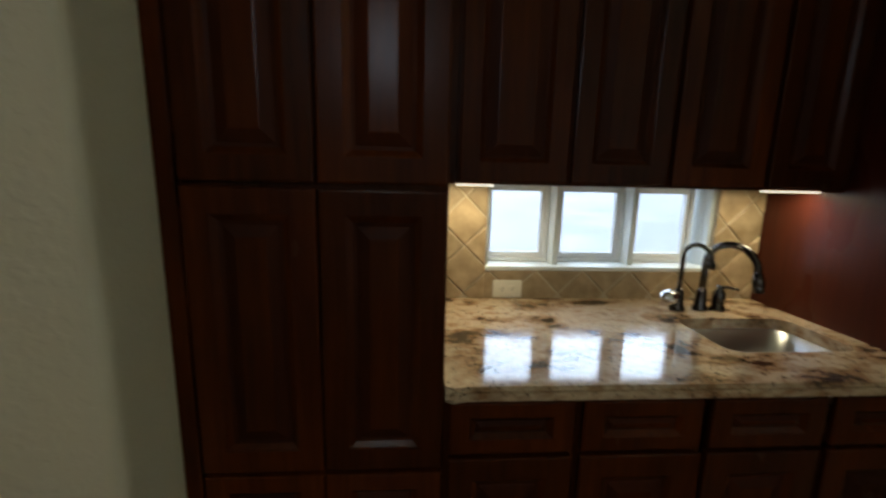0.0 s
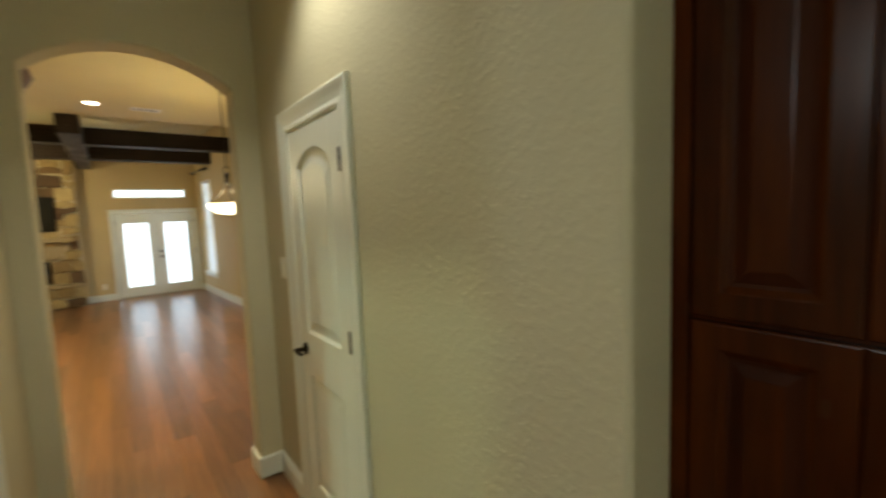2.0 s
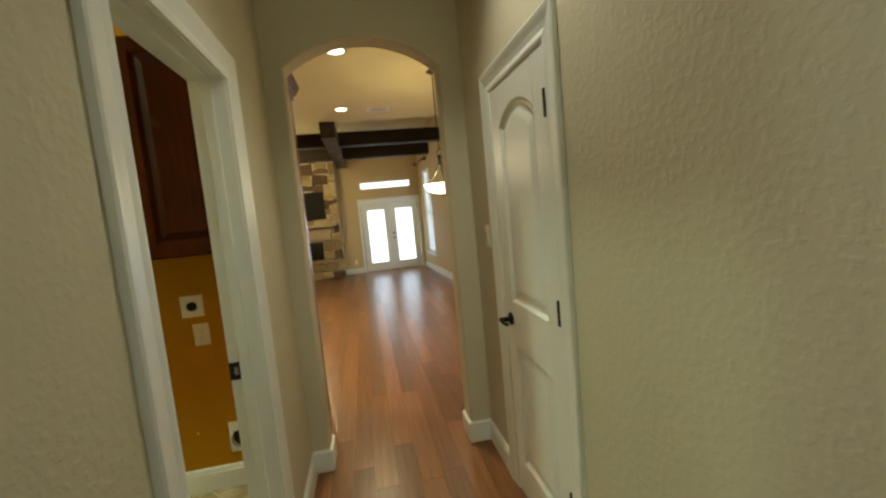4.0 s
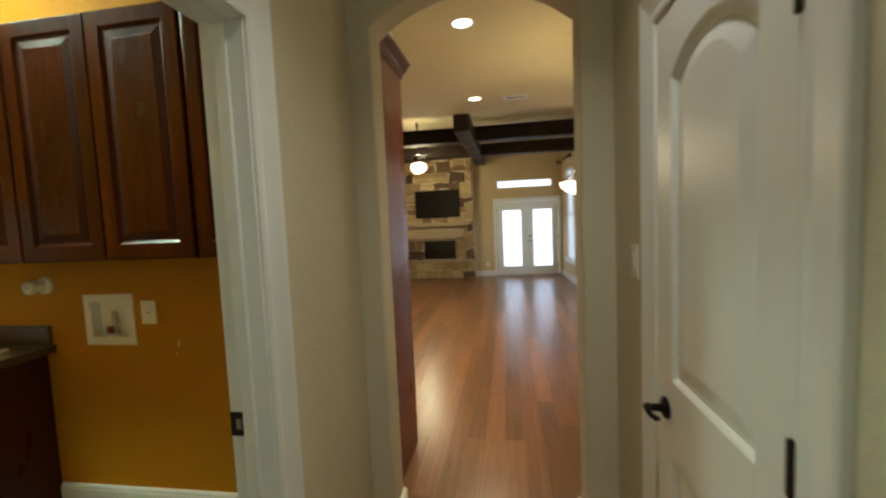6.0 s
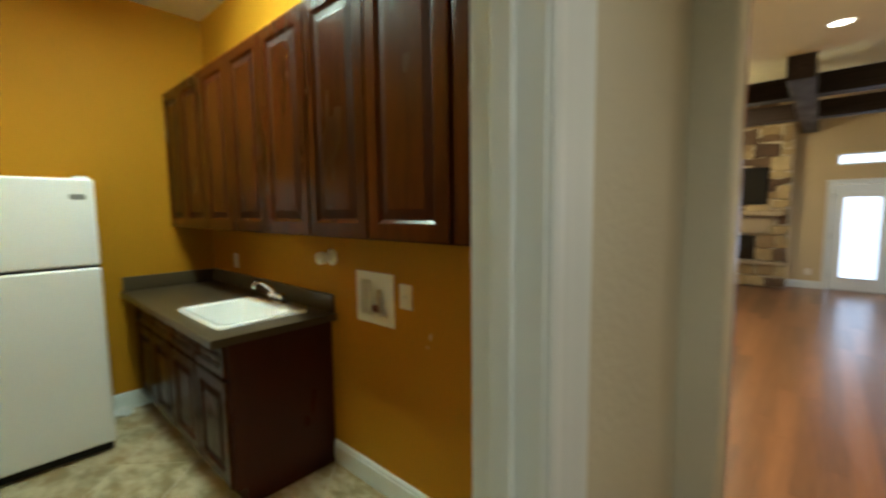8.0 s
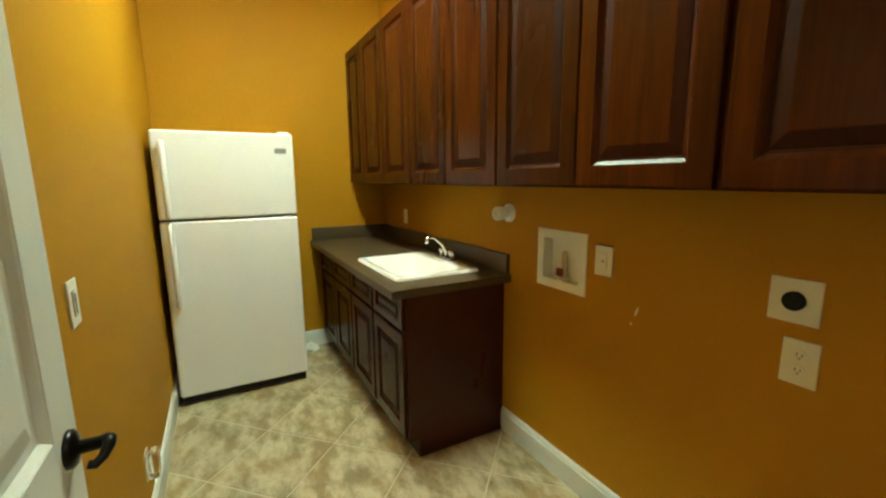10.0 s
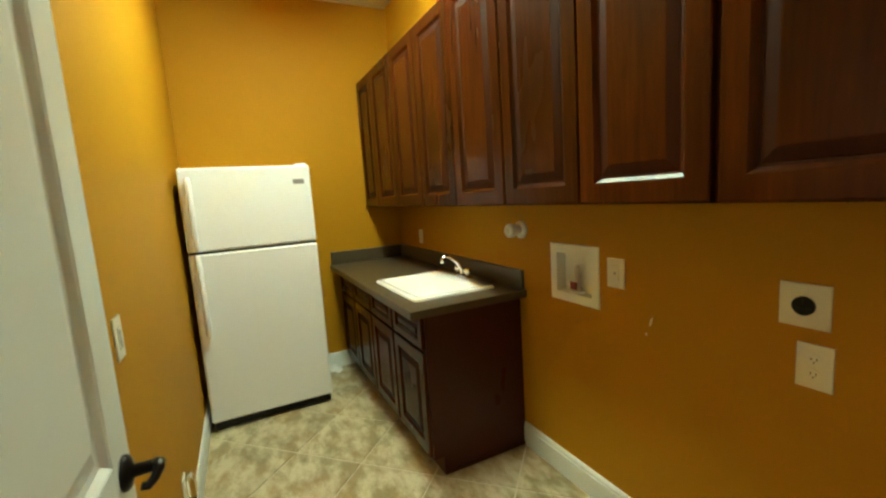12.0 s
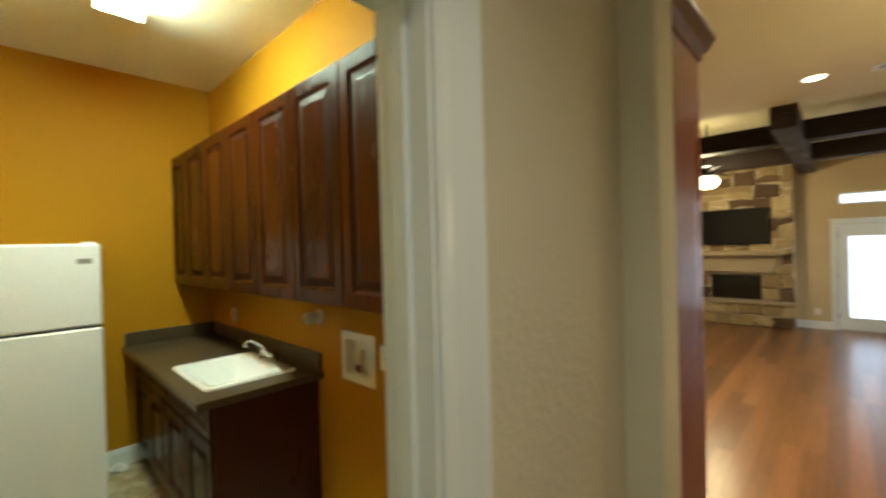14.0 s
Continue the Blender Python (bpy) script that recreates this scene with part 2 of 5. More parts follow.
SAND_STONE = material("cut_limestone", (0.42, 0.335, 0.20), 0.8)
bump(SAND_STONE, noise_tex(SAND_STONE, coords(SAND_STONE), 30, 5), 0.4, 0.01)

# ---- mesh helpers ----


def mesh_of(name, bm, mat, smooth=False):
    me = bpy.data.meshes.new(name)
    bm.normal_update()
    bm.to_mesh(me)
    bm.free()
    me.materials.append(mat)
    if smooth:
        for p in me.polygons:
            p.use_smooth = True
    return me


def part(name, bm, mat, parent, label="", m=None, smooth=False):
    ob = new(name, mesh_of(name, bm, mat, smooth))
    ob.parent = parent
    if m is not None:
        ob.matrix_basis = m
    if label:
        tagged(ob, label)
    return ob


def thing(name, label, category, m=None, group=""):
    ob = new(name)
    ob.empty_display_size = 0.1
    if m is not None:
        ob.matrix_basis = m
    return tagged(ob, label, category, group)


def solid(name, bm, mat, label, category, kind="", smooth=False, m=None):
    ob = new(name, mesh_of(name, bm, mat, smooth))
    if m is not None:
        ob.matrix_basis = m
    return tagged(ob, label, category, kind=kind)


def add_box(bm, x0, x1, y0, y1, z0, z1):
    vs = [bm.verts.new((x, y, z)) for z in (z0, z1) for y in (y0, y1) for x in (x0, x1)]
    for f in ((0, 2, 3, 1), (4, 5, 7, 6), (0, 1, 5, 4), (2, 6, 7, 3), (0, 4, 6, 2), (1, 3, 7, 5)):
        bm.faces.new([vs[i] for i in f])


def box(x0, x1, y0, y1, z0, z1, bevel=0.0, segments=2):
    bm = bmesh.new()
    add_box(bm, min(x0, x1), max(x0, x1), min(y0, y1), max(y0, y1), min(z0, z1), max(z0, z1))
    if bevel:
        bmesh.ops.bevel(bm, geom=bm.edges[:], offset=bevel, segments=segments, affect="EDGES", profile=0.5)
    return bm


def boxes(*rows):
    bm = bmesh.new()
    for r in rows:
        add_box(bm, *r)
    return bm


def prism(points, axis, a, b, bevel=0.0):
    """A closed outline of (u, v) points drawn out from a to b along an axis."""
    put = {"x": lambda u, v, w: (w, u, v), "y": lambda u, v, w: (u, w, v), "z": lambda u, v, w: (u, v, w)}[axis]
    bm = bmesh.new()
    lo = [bm.verts.new(put(u, v, a)) for u, v in points]
    hi = [bm.verts.new(put(u, v, b)) for u, v in points]
    bm.faces.new(lo), bm.faces.new(hi[::-1])
    k = len(points)
    for i in range(k):
        bm.faces.new((lo[i], hi[i], hi[(i + 1) % k], lo[(i + 1) % k]))
    bmesh.ops.recalc_face_normals(bm, faces=bm.faces[:])
    if bevel:
        bmesh.ops.bevel(bm, geom=bm.edges[:], offset=bevel, segments=2, affect="EDGES", profile=0.5)
    return bm


def lathe(profile, steps=24, axis="z", at=(0, 0, 0)):
    """Turn (radius, height) points round an axis through at."""
    bm = bmesh.new()
    rings = []
    for r, h in profile:
        ring = []
        for i in range(steps):
            a = 2 * math.pi * i / steps
            c, s = r * math.cos(a), r * math.sin(a)
            p = {"z": (c, s, h), "y": (c, h, s), "x": (h, c, s)}[axis]
            ring.append(bm.verts.new(tuple(p[k] + at[k] for k in range(3))))
        rings.append(ring)
    for r0, r1 in zip(rings, rings[1:]):
        for i in range(steps):
            bm.faces.new((r0[i], r0[(i + 1) % steps], r1[(i + 1) % steps], r1[i]))
    bm.faces.new(rings[0]), bm.faces.new(rings[-1])
    bmesh.ops.recalc_face_normals(bm, faces=bm.faces[:])
    return bm


def tube(points, radius, steps=10):
    pts = [Vector(p) for p in points]
    bm = bmesh.new()
    rings = []
    for i, p in enumerate(pts):
        d = (pts[min(i + 1, len(pts) - 1)] - pts[max(i - 1, 0)]).normalized()
        u = d.orthogonal().normalized() if not rings else (u - d * u.dot(d)).normalized()
        w = d.cross(u)
        r = radius[i] if isinstance(radius, (list, tuple)) else radius
        rings.append([bm.verts.new(p + (u * math.cos(a) + w * math.sin(a)) * r) for a in (2 * math.pi * k / steps for k in range(steps))])
    for r0, r1 in zip(rings, rings[1:]):
        for i in range(steps):
            bm.faces.new((r0[i], r0[(i + 1) % steps], r1[(i + 1) % steps], r1[i]))
    bm.faces.new(rings[0]), bm.faces.new(rings[-1])
    bmesh.ops.recalc_face_normals(bm, faces=bm.faces[:])
    return bm


def arc(cx, cz, r, a0, a1, steps):
    return [(cx + r * math.cos(radians(a0 + (a1 - a0) * i / steps)), cz + r * math.sin(radians(a0 + (a1 - a0) * i / steps))) for i in range(steps + 1)]


def loops(bm, rows, close=True):
    """Join outlines of equal length into a skin; the last is filled."""
    rings = [[bm.verts.new(p) for p in row] for row in rows]
    k = len(rings[0])
    for r0, r1 in zip(rings, rings[1:]):
        for i in range(k):
            bm.faces.new((r0[i], r0[(i + 1) % k], r1[(i + 1) % k], r1[i]))
    if close:
        bm.faces.new(rings[-1])
    return rings


def arch_outline(x0, z0, x1, z1, rise, inset):
    """A panel's outline, with a curved head where rise is given; z1 is the crown."""
    x0, z0, x1, z1 = x0 + inset, z0 + inset, x1 - inset, z1 - inset
    pts = [(x0, z0), (x1, z0)]
    if not rise:
        return pts + [(x1, z1), (x0, z1)]
    half = (x1 - x0) / 2
    r = (half * half + rise * rise) / (2 * rise)
    a = math.degrees(math.asin(half / r))
    return pts + arc((x0 + x1) / 2, z1 - r, r, 90 - a, 90 + a, 12)


def raised_panel(x0, z0, x1, z1, y, rise=0.0, groove=0.012, slope=0.035, proud=0.008, deep=1.0):
    """A raised field: sunk moulding round it, a sloped border and a flat middle. Faces -y; y is the frame's face."""
    bm = bmesh.new()
    rows = []
    for inset, dy in ((0.0, 0.001), (0.004, 0.0025), (0.014, 0.010), (0.012 + groove, 0.0115), (0.014 + groove, 0.010), (0.014 + groove + slope, 0.0115 - proud), (0.018 + groove + slope, 0.011 - proud)):
        rows.append([(x, y + dy * deep, z) for x, z in arch_outline(x0, z0, x1, z1, rise, inset)])
    loops(bm, rows)
    bmesh.ops.recalc_face_normals(bm, faces=bm.faces[:])
    for f in bm.faces:
        if f.normal.y > 0.2:
            f.normal_flip()
    return bm


def frame_ring(x0, z0, x1, z1, stile, rail, y0, y1, edge=0.004):
    """Two stiles and two rails as one frame, y0 front to y1 back, with eased edges."""
    bm = bmesh.new()
    o = lambda d: [(x0 + d, z0 + d), (x1 - d, z0 + d), (x1 - d, z1 - d), (x0 + d, z1 - d)]
    q = [(x0 + stile, z0 + rail), (x1 - stile, z0 + rail), (x1 - stile, z1 - rail), (x0 + stile, z1 - rail)]
    rows = [[(x, y1, z) for x, z in o(0)], [(x, y0 + edge, z) for x, z in o(0)], [(x, y0 + edge * 0.3, z) for x, z in o(edge * 0.4)], [(x, y0, z) for x, z in o(edge * 1.4)], [(x, y0, z) for x, z in q], [(x, y1, z) for x, z in q]]
    rings = loops(bm, rows, close=False)
    for i in range(4):
        bm.faces.new((rings[0][i], rings[-1][i], rings[-1][(i + 1) % 4], rings[0][(i + 1) % 4]))
    bmesh.ops.recalc_face_normals(bm, faces=bm.faces[:])
    return bm


def cabinet_door(parent, name, x0, z0, x1, z1, y, stile=0.06, mat=None, depth=0.02):
    """A framed door or drawer front with a raised panel, its face at y, looking towards -y."""
    mat = mat or CHERRY
    d = part(name, frame_ring(x0, z0, x1, z1, stile, stile if z1 - z0 > 0.3 else 0.038, y, y + depth), mat, parent)
    r = stile if z1 - z0 > 0.3 else 0.038
    tall = z1 - z0 > 0.3
    p = part("panel", raised_panel(x0 + stile, z0 + r, x1 - stile, z1 - r, y, slope=min(0.030, 0.085 * (x1 - x0)) if tall else 0.014, groove=0.010 if tall else 0.004), mat, d)
    p.data.materials.append(RECESS_CHERRY)
    for i in range(8, 20):          # the sunk ring and the slope take the darker cherry
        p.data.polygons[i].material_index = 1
    return d

# ---- setting ----
FACE_L, FACE_R = -0.482, 0.63      # hall walls
Y_ARCH = 3.05
CEIL_Z = 3.01
LIV = lambda y: 1.51 + (11.735 - y) * 0.065   # living room's side wall


def bull(bm, test, offset=0.018):
    bm.edges.ensure_lookup_table()
    es = [e for e in bm.edges if test(e)]
    bmesh.ops.bevel(bm, geom=es, offset=offset, segments=4, affect="EDGES", profile=0.5)
    return bm


solid("ground", boxes((-60, 60, -60, 60, -0.30, -0.12)), material("outside_ground", (0.12, 0.14, 0.07), 0.9), "plain ground sheet outside the house", "ground", "structure")
sub_floor = solid("floor", boxes((-3.1, 2.9, -2.75, 12.0, -0.12, -0.008)), GAP, "dark bed below the hardwood floor boards", "floor", "structure")
solid("floor_1", boxes((-8.0, -3.1, 3.0, 12.0, -0.12, -0.004)), PLANK, "reddish brown hardwood floor", "floor", "structure")

# hall's right wall with the pantry door opening, and its return beside the bar
bm2 = bull(box(FACE_R, FACE_R + 0.12, 0.77, 1.93, 0, CEIL_Z), lambda e: abs(e.verts[0].co.x - FACE_R) < 1e-4 and abs(e.verts[1].co.x - FACE_R) < 1e-4 and abs(e.verts[0].co.y - 0.77) < 1e-4 and abs(e.verts[1].co.y - 0.77) < 1e-4, 0.022)
add_box(bm2, FACE_R, FACE_R + 0.12, 2.555, Y_ARCH, 0, CEIL_Z)
add_box(bm2, FACE_R, FACE_R + 0.12, 1.93, 2.555, 2.045, CEIL_Z)
add_box(bm2, FACE_R + 0.12, 1.72, 0.77, 0.89, 0, CEIL_Z)
solid("wall_hall_right", bm2, BEIGE, "beige knockdown-textured hall wall with rounded corner", "wall", "structure")
solid("wall_pantry_back", boxes((1.35, 1.45, 0.89, 3.05, 0, CEIL_Z)), BEIGE, "plain beige pantry back wall", "wall", "structure")

# hall's left wall with the laundry doorway
solid("wall_hall_left", boxes((-0.582, FACE_L, 0.95, 1.510, 0, CEIL_Z), (-0.582, FACE_L, 2.294, 3.05, 0, CEIL_Z), (-0.582, FACE_L, 1.510, 2.294, 2.070, CEIL_Z)), BEIGE, "beige knockdown-textured hall wall with a doorway", "wall", "structure")
# mustard skin on the laundry side
solid("wall_laundry_east", boxes((-0.594, -0.582, 1.42, 1.510, 0, CEIL_Z), (-0.594, -0.582, 2.294, 3.10, 0, CEIL_Z), (-0.594, -0.582, 1.510, 2.294, 2.070, CEIL_Z)), MUSTARD, "mustard yellow laundry wall beside the doorway", "wall", "structure")

# arch wall
AX0, AX1, SPRING, CROWN = -0.380, 0.497, 2.350, 2.512
half, rise = (AX1 - AX0) / 2, CROWN - SPRING
rad = (half * half + rise * rise) / (2 * rise)
ang = math.degrees(math.asin(half / rad))
outline = [(FACE_L - 0.15, 0), (AX0, 0), (AX0, SPRING)] + arc((AX0 + AX1) / 2, CROWN - rad, rad, 90 + ang, 90 - ang, 20)[1:-1] + [(AX1, SPRING), (AX1, 0), (FACE_R + 0.12, 0), (FACE_R + 0.12, CEIL_Z), (FACE_L - 0.15, CEIL_Z)]
bm = prism(outline, "y", Y_ARCH, Y_ARCH + 0.165)


def on_arch(e):
    (x0, y0, z0), (x1, y1, z1) = e.verts[0].co, e.verts[1].co
    inside = all(AX0 - 1e-4 <= x <= AX1 + 1e-4 and z <= CROWN + 1e-4 for x, z in ((x0, z0), (x1, z1)))
    return inside and abs(y0 - y1) < 1e-4 and not (abs(z0) < 1e-4 and abs(z1) < 1e-4)


solid("wall_arch", bull(bm, on_arch, 0.014), BEIGE, "beige wall with an arched opening to the living room", "wall", "structure")
solid("wall_kitchen_side", boxes((FACE_R + 0.12, 2.9, Y_ARCH, Y_ARCH + 0.165, 0, CEIL_Z + 0.3), (-8.0, -4.2, Y_ARCH, 3.16, 0, CEIL_Z + 0.3)), BEIGE, "beige wall between kitchen and hall", "wall", "structure")

# laundry room
LX0, LY0, LY1 = -4.09, 1.42, 3.10
solid("wall_laundry_back", boxes((LX0 - 0.11, LX0, LY0 - 0.11, LY1 + 0.05, 0, CEIL_Z + 0.06)), MUSTARD, "mustard yellow painted end wall", "wall", "structure")
solid("wall_laundry_left", boxes((LX0, -0.582, LY0 - 0.10, LY0, 0, CEIL_Z + 0.06)), MUSTARD, "mustard yellow painted wall beside the refrigerator", "wall", "structure")
bm = bmesh.new()
wall_edge = [(LX0, 0), (-0.60, 0), (-0.60, CEIL_Z + 0.06), (LX0, CEIL_Z + 0.06)]
wall_hole = [(-2.035, 0.925), (-1.750, 0.925), (-1.750, 1.180), (-2.035, 1.180)]
rings = loops(bm, [[(x, y, z) for x, z in ring] for ring, y in ((wall_edge, LY1 + 0.03), (wall_edge, LY1), (wall_hole, LY1), (wall_hole, LY1 + 0.03))], close=False)
for i in range(4):
    bm.faces.new((rings[3][i], rings[3][(i + 1) % 4], rings[0][(i + 1) % 4], rings[0][i]))
bmesh.ops.recalc_face_normals(bm, faces=bm.faces[:])
solid("wall_laundry_right", bm, MUSTARD, "mustard yellow painted wall with laundry hookups", "wall", "structure")
solid("wall_laundry_core", boxes((LX0, -0.63, LY1 + 0.10, LY1 + 0.14, 0, CEIL_Z + 0.3)), BEIGE, "plain back of the laundry wall", "wall", "structure")
solid("ceiling_laundry", boxes((LX0, -0.582, LY0, LY1, CEIL_Z + 0.06, CEIL_Z + 0.14)), LAUNDRY_CEIL, "cream textured laundry ceiling", "ceiling", "structure")
laundry_floor = solid("floor_2", boxes((LX0, -0.56, LY0, LY1, -0.012, -0.004)), GROUT, "pale grout bed of the tile floor", "floor", "structure")

# hall and bar ceilings
solid("ceiling_hall", boxes((-0.62, 1.72, -2.75, Y_ARCH + 0.165, CEIL_Z, CEIL_Z + 0.1)), CEIL, "cream textured hall ceiling", "ceiling", "structure")
solid("ceiling_side_room", boxes((-3.1, -0.62, -2.75, 1.32, CEIL_Z, CEIL_Z + 0.1)), CEIL, "cream textured ceiling of the side room", "ceiling", "structure")
solid("ceiling_kitchen", boxes((-8.0, 2.9, Y_ARCH + 0.165, 7.42, CEIL_Z, CEIL_Z + 0.55)), CEIL, "cream textured flat ceiling with recessed lamps", "ceiling", "structure")
solid("ceiling_living", boxes((-8.0, 2.9, 7.42, 12.0, CEIL_Z + 0.45, CEIL_Z + 0.55)), CEIL, "raised cream ceiling above dark beams", "ceiling", "structure")

# bar niche: window wall and end wall
WY0, WY1, WZ0, WZ1 = -0.915, 0.012, 1.035, 1.375
bm = boxes((1.58, 1.72, WY1, 0.77, 0, CEIL_Z), (1.58, 1.72, -1.35, WY0, 0, CEIL_Z), (1.58, 1.72, WY0, WY1, 0, WZ0), (1.58, 1.72, WY0, WY1, WZ1, CEIL_Z))
solid("wall_bar", bm, BEIGE, "wall behind the bar with a low window opening", "wall", "structure")
solid("wall_bar_end", boxes((FACE_R, 1.58, -1.35, -1.135, 0, CEIL_Z)), BEIGE, "beige end wall of the bar niche", "wall", "structure")
# opening added out of view to let the entry fill light in
solid("wall_hall_far", boxes((FACE_R, FACE_R + 0.12, -2.75, -2.5, 0, CEIL_Z), (FACE_R, FACE_R + 0.12, -1.6, -1.35, 0, CEIL_Z), (FACE_R, FACE_R + 0.12, -2.5, -1.6, 0, 1.0), (FACE_R, FACE_R + 0.12, -2.5, -1.6, 2.6, CEIL_Z)), BEIGE, "beige wall beyond the bar with an added unseen opening", "wall", "structure")
solid("wall_south", boxes((-3.1, FACE_R + 0.12, -2.87, -2.75, 0, CEIL_Z)), BEIGE, "plain beige wall closing the side room", "wall", "structure")
bm = boxes((-2.75, -2.63, -2.75, 0.42, 0, CEIL_Z), (-2.75, -2.63, 0.78, 1.32, 0, CEIL_Z), (-2.75, -2.63, 0.42, 0.78, 0, 2.25), (-2.75, -2.63, 0.42, 0.78, 2.85, CEIL_Z))
solid("wall_side_room", bm, BEIGE, "plain beige wall with a window opening", "wall", "structure")
solid("wall_side_room_north", boxes((-2.63, -0.62, 1.31, 1.32, 0, CEIL_Z)), BEIGE, "plain beige wall of the side room", "wall", "structure")

# living room: far wall with french door and transom openings, slanting side wall
FD = 11.735
DX0, DX1, DZ = -0.075, 1.42, 1.845
TX0, TX1, TZ0, TZ1 = -0.04, 1.29, 2.17, 2.37
bm = boxes((-8.0, DX0, FD, FD + 0.14, 0, 3.6), (DX1, 2.9, FD, FD + 0.14, 0, 3.6), (DX0, DX1, FD, FD + 0.14, DZ, TZ0), (DX0, DX1, FD, FD + 0.14, TZ1, 3.6), (DX0, TX0, FD, FD + 0.14, TZ0, TZ1), (TX1, DX1, FD, FD + 0.14, TZ0, TZ1))
LIVING = plaster("living_wall_paint", (0.56, 0.44, 0.24), 0.3)
solid("wall_living_far", bm, LIVING, "tan painted wall with french doors and a transom", "wall", "structure")
WINS = ((10.42, 11.27), (7.48, 8.42))
WINZ = (0.47, 2.50)


def slab(y0, y1, z0, z1):
    """A block of the slanting side wall."""
    return prism([(LIV(y0), y0), (LIV(y1), y1), (LIV(y1) + 0.14, y1), (LIV(y0) + 0.14, y0)], "z", z0, z1)


bm = bmesh.new()
for y0, y1, z0, z1 in ((3.1, 7.48, 0, 3.6), (8.42, 10.42, 0, 3.6), (11.27, 11.735, 0, 3.6), (7.48, 8.42, 0, WINZ[0]), (7.48, 8.42, WINZ[1], 3.6), (10.42, 11.27, 0, WINZ[0]), (10.42, 11.27, WINZ[1], 3.6)):
    pts = slab(y0, y1, z0, z1)
    me = bpy.data.meshes.new("piece")
    pts.to_mesh(me)
    pts.free()
    bm.from_mesh(me)
    bpy.data.meshes.remove(me)
solid("wall_living_side", bm, LIVING, "tan painted side wall with two tall windows", "wall", "structure")
solid("wall_living_west", boxes((-8.1, -8.0, 3.0, 12.0, 0, 3.6)), LIVING, "plain tan wall closing the living room", "wall", "structure")


def baseboard(name, x0, x1, y0, y1, face, height=0.135):
    """A moulded skirting along one wall; face is the axis and sign it looks to."""
    prof = [(0, 0), (0.016, 0), (0.016, height - 0.03), (0.012, height - 0.022), (0.012, height - 0.012), (0.005, height), (0, height)]
    ax, sign = face[1], 1 if face[0] == "+" else -1
    if ax == "y":
        pts = [(y0 + sign * u, v) for u, v in prof]
        bm = prism(pts, "x", x0, x1)
    else:
        pts = [(x0 + sign * u, v) for u, v in prof]
        bm = prism(pts, "y", y0, y1)
    return solid(name, bm, TRIM, "white moulded baseboard along the wall", "baseboard", "structure")


baseboard("baseboard", -2.303, -0.60, LY1, LY1, "-y")
baseboard("baseboard", LX0, -3.0, LY0, LY0, "+y")
baseboard("baseboard", -3.0, -0.64, LY0, LY0, "+y")
baseboard("baseboard", LX0, LX0, 1.44, 2.56, "+x")
baseboard("baseboard", FACE_L, FACE_L, 2.412, Y_ARCH, "+x")
baseboard("baseboard", FACE_L, FACE_L, 0.95, 1.411, "+x")
baseboard("baseboard", FACE_R, FACE_R, 2.66, Y_ARCH, "-x")
baseboard("baseboard", FACE_R, FACE_R, 0.79, 1.84, "-x")
# wrapped round the arch's piers
for x0, x1, tip in ((FACE_L, AX0, 1), (AX1, FACE_R, -1)):
    bm = bmesh.new()
    if tip > 0:
        add_box(bm, x0, x1 + 0.016, Y_ARCH - 0.016, Y_ARCH + 0.181, 0, 0.135)
    else:
        add_box(bm, x0 - 0.016, x1, Y_ARCH - 0.016, Y_ARCH + 0.181, 0, 0.135)
    bmesh.ops.bevel(bm, geom=bm.edges[:], offset=0.007, segments=2, affect="EDGES")
    solid("baseboard", bm, TRIM, "white baseboard wrapped round the arch pier", "baseboard", "structure")
baseboard("baseboard", -0.62, DX0 - 0.075, FD, FD, "-y")
bm = prism([(LIV(3.2), 3.2), (LIV(11.72), 11.72), (LIV(11.72) - 0.016, 11.72), (LIV(3.2) - 0.016, 3.2)], "z", 0, 0.135)
solid("baseboard", bm, TRIM, "white baseboard along the living room wall", "baseboard", "structure")


def casing_profile(w):
    """Across a door casing: (distance from the opening, proudness)."""
    return [(0, 0), (0, 0.010), (w * 0.12, 0.013), (w * 0.30, 0.010), (w * 0.55, 0.014), (w * 0.80, 0.020), (w * 0.94, 0.022), (w, 0.018), (w, 0)]


def casing(parent, width, height, w, m):
    """A moulded casing round an opening of the given size: legs and head, mitred, facing -y at y=0, opening from x=0 to width."""
    prof = casing_profile(w)
    for name, ends in (("casing_leg", (lambda d: (-d, 0), lambda d: (-d, height + d))), ("casing_head", (lambda d: (-d, height + d), lambda d: (width + d, height + d))), ("casing_leg", (lambda d: (width + d, height + d), lambda d: (width + d, 0)))):
        bm = bmesh.new()
        a = [bm.verts.new((ends[0](d)[0], -p, ends[0](d)[1])) for d, p in prof]
        b = [bm.verts.new((ends[1](d)[0], -p, ends[1](d)[1])) for d, p in prof]
        for i in range(len(prof)):
            j = (i + 1) % len(prof)
            bm.faces.new((a[i], a[j], b[j], b[i]))
        bm.faces.new(a), bm.faces.new(b[::-1])
        bmesh.ops.recalc_face_normals(bm, faces=bm.faces[:])
        part(name, bm, TRIM, parent, m=m)


# laundry door frame: jambs, stops, casings on both sides
frame_l = tagged(new("door_frame_1"), "white painted laundry door frame with moulded casing", "door frame", kind="structure")
JY0, JY1, JZ = 1.528, 2.276, 2.052
part("jamb", box(-0.607, FACE_L, 1.510, JY0, 0, JZ + 0.018), TRIM, frame_l)
part("jamb", box(-0.607, FACE_L, JY1, 2.294, 0, JZ + 0.018), TRIM, frame_l)
part("head_jamb", box(-0.607, FACE_L, JY0, JY1, JZ, JZ + 0.018), TRIM, frame_l)
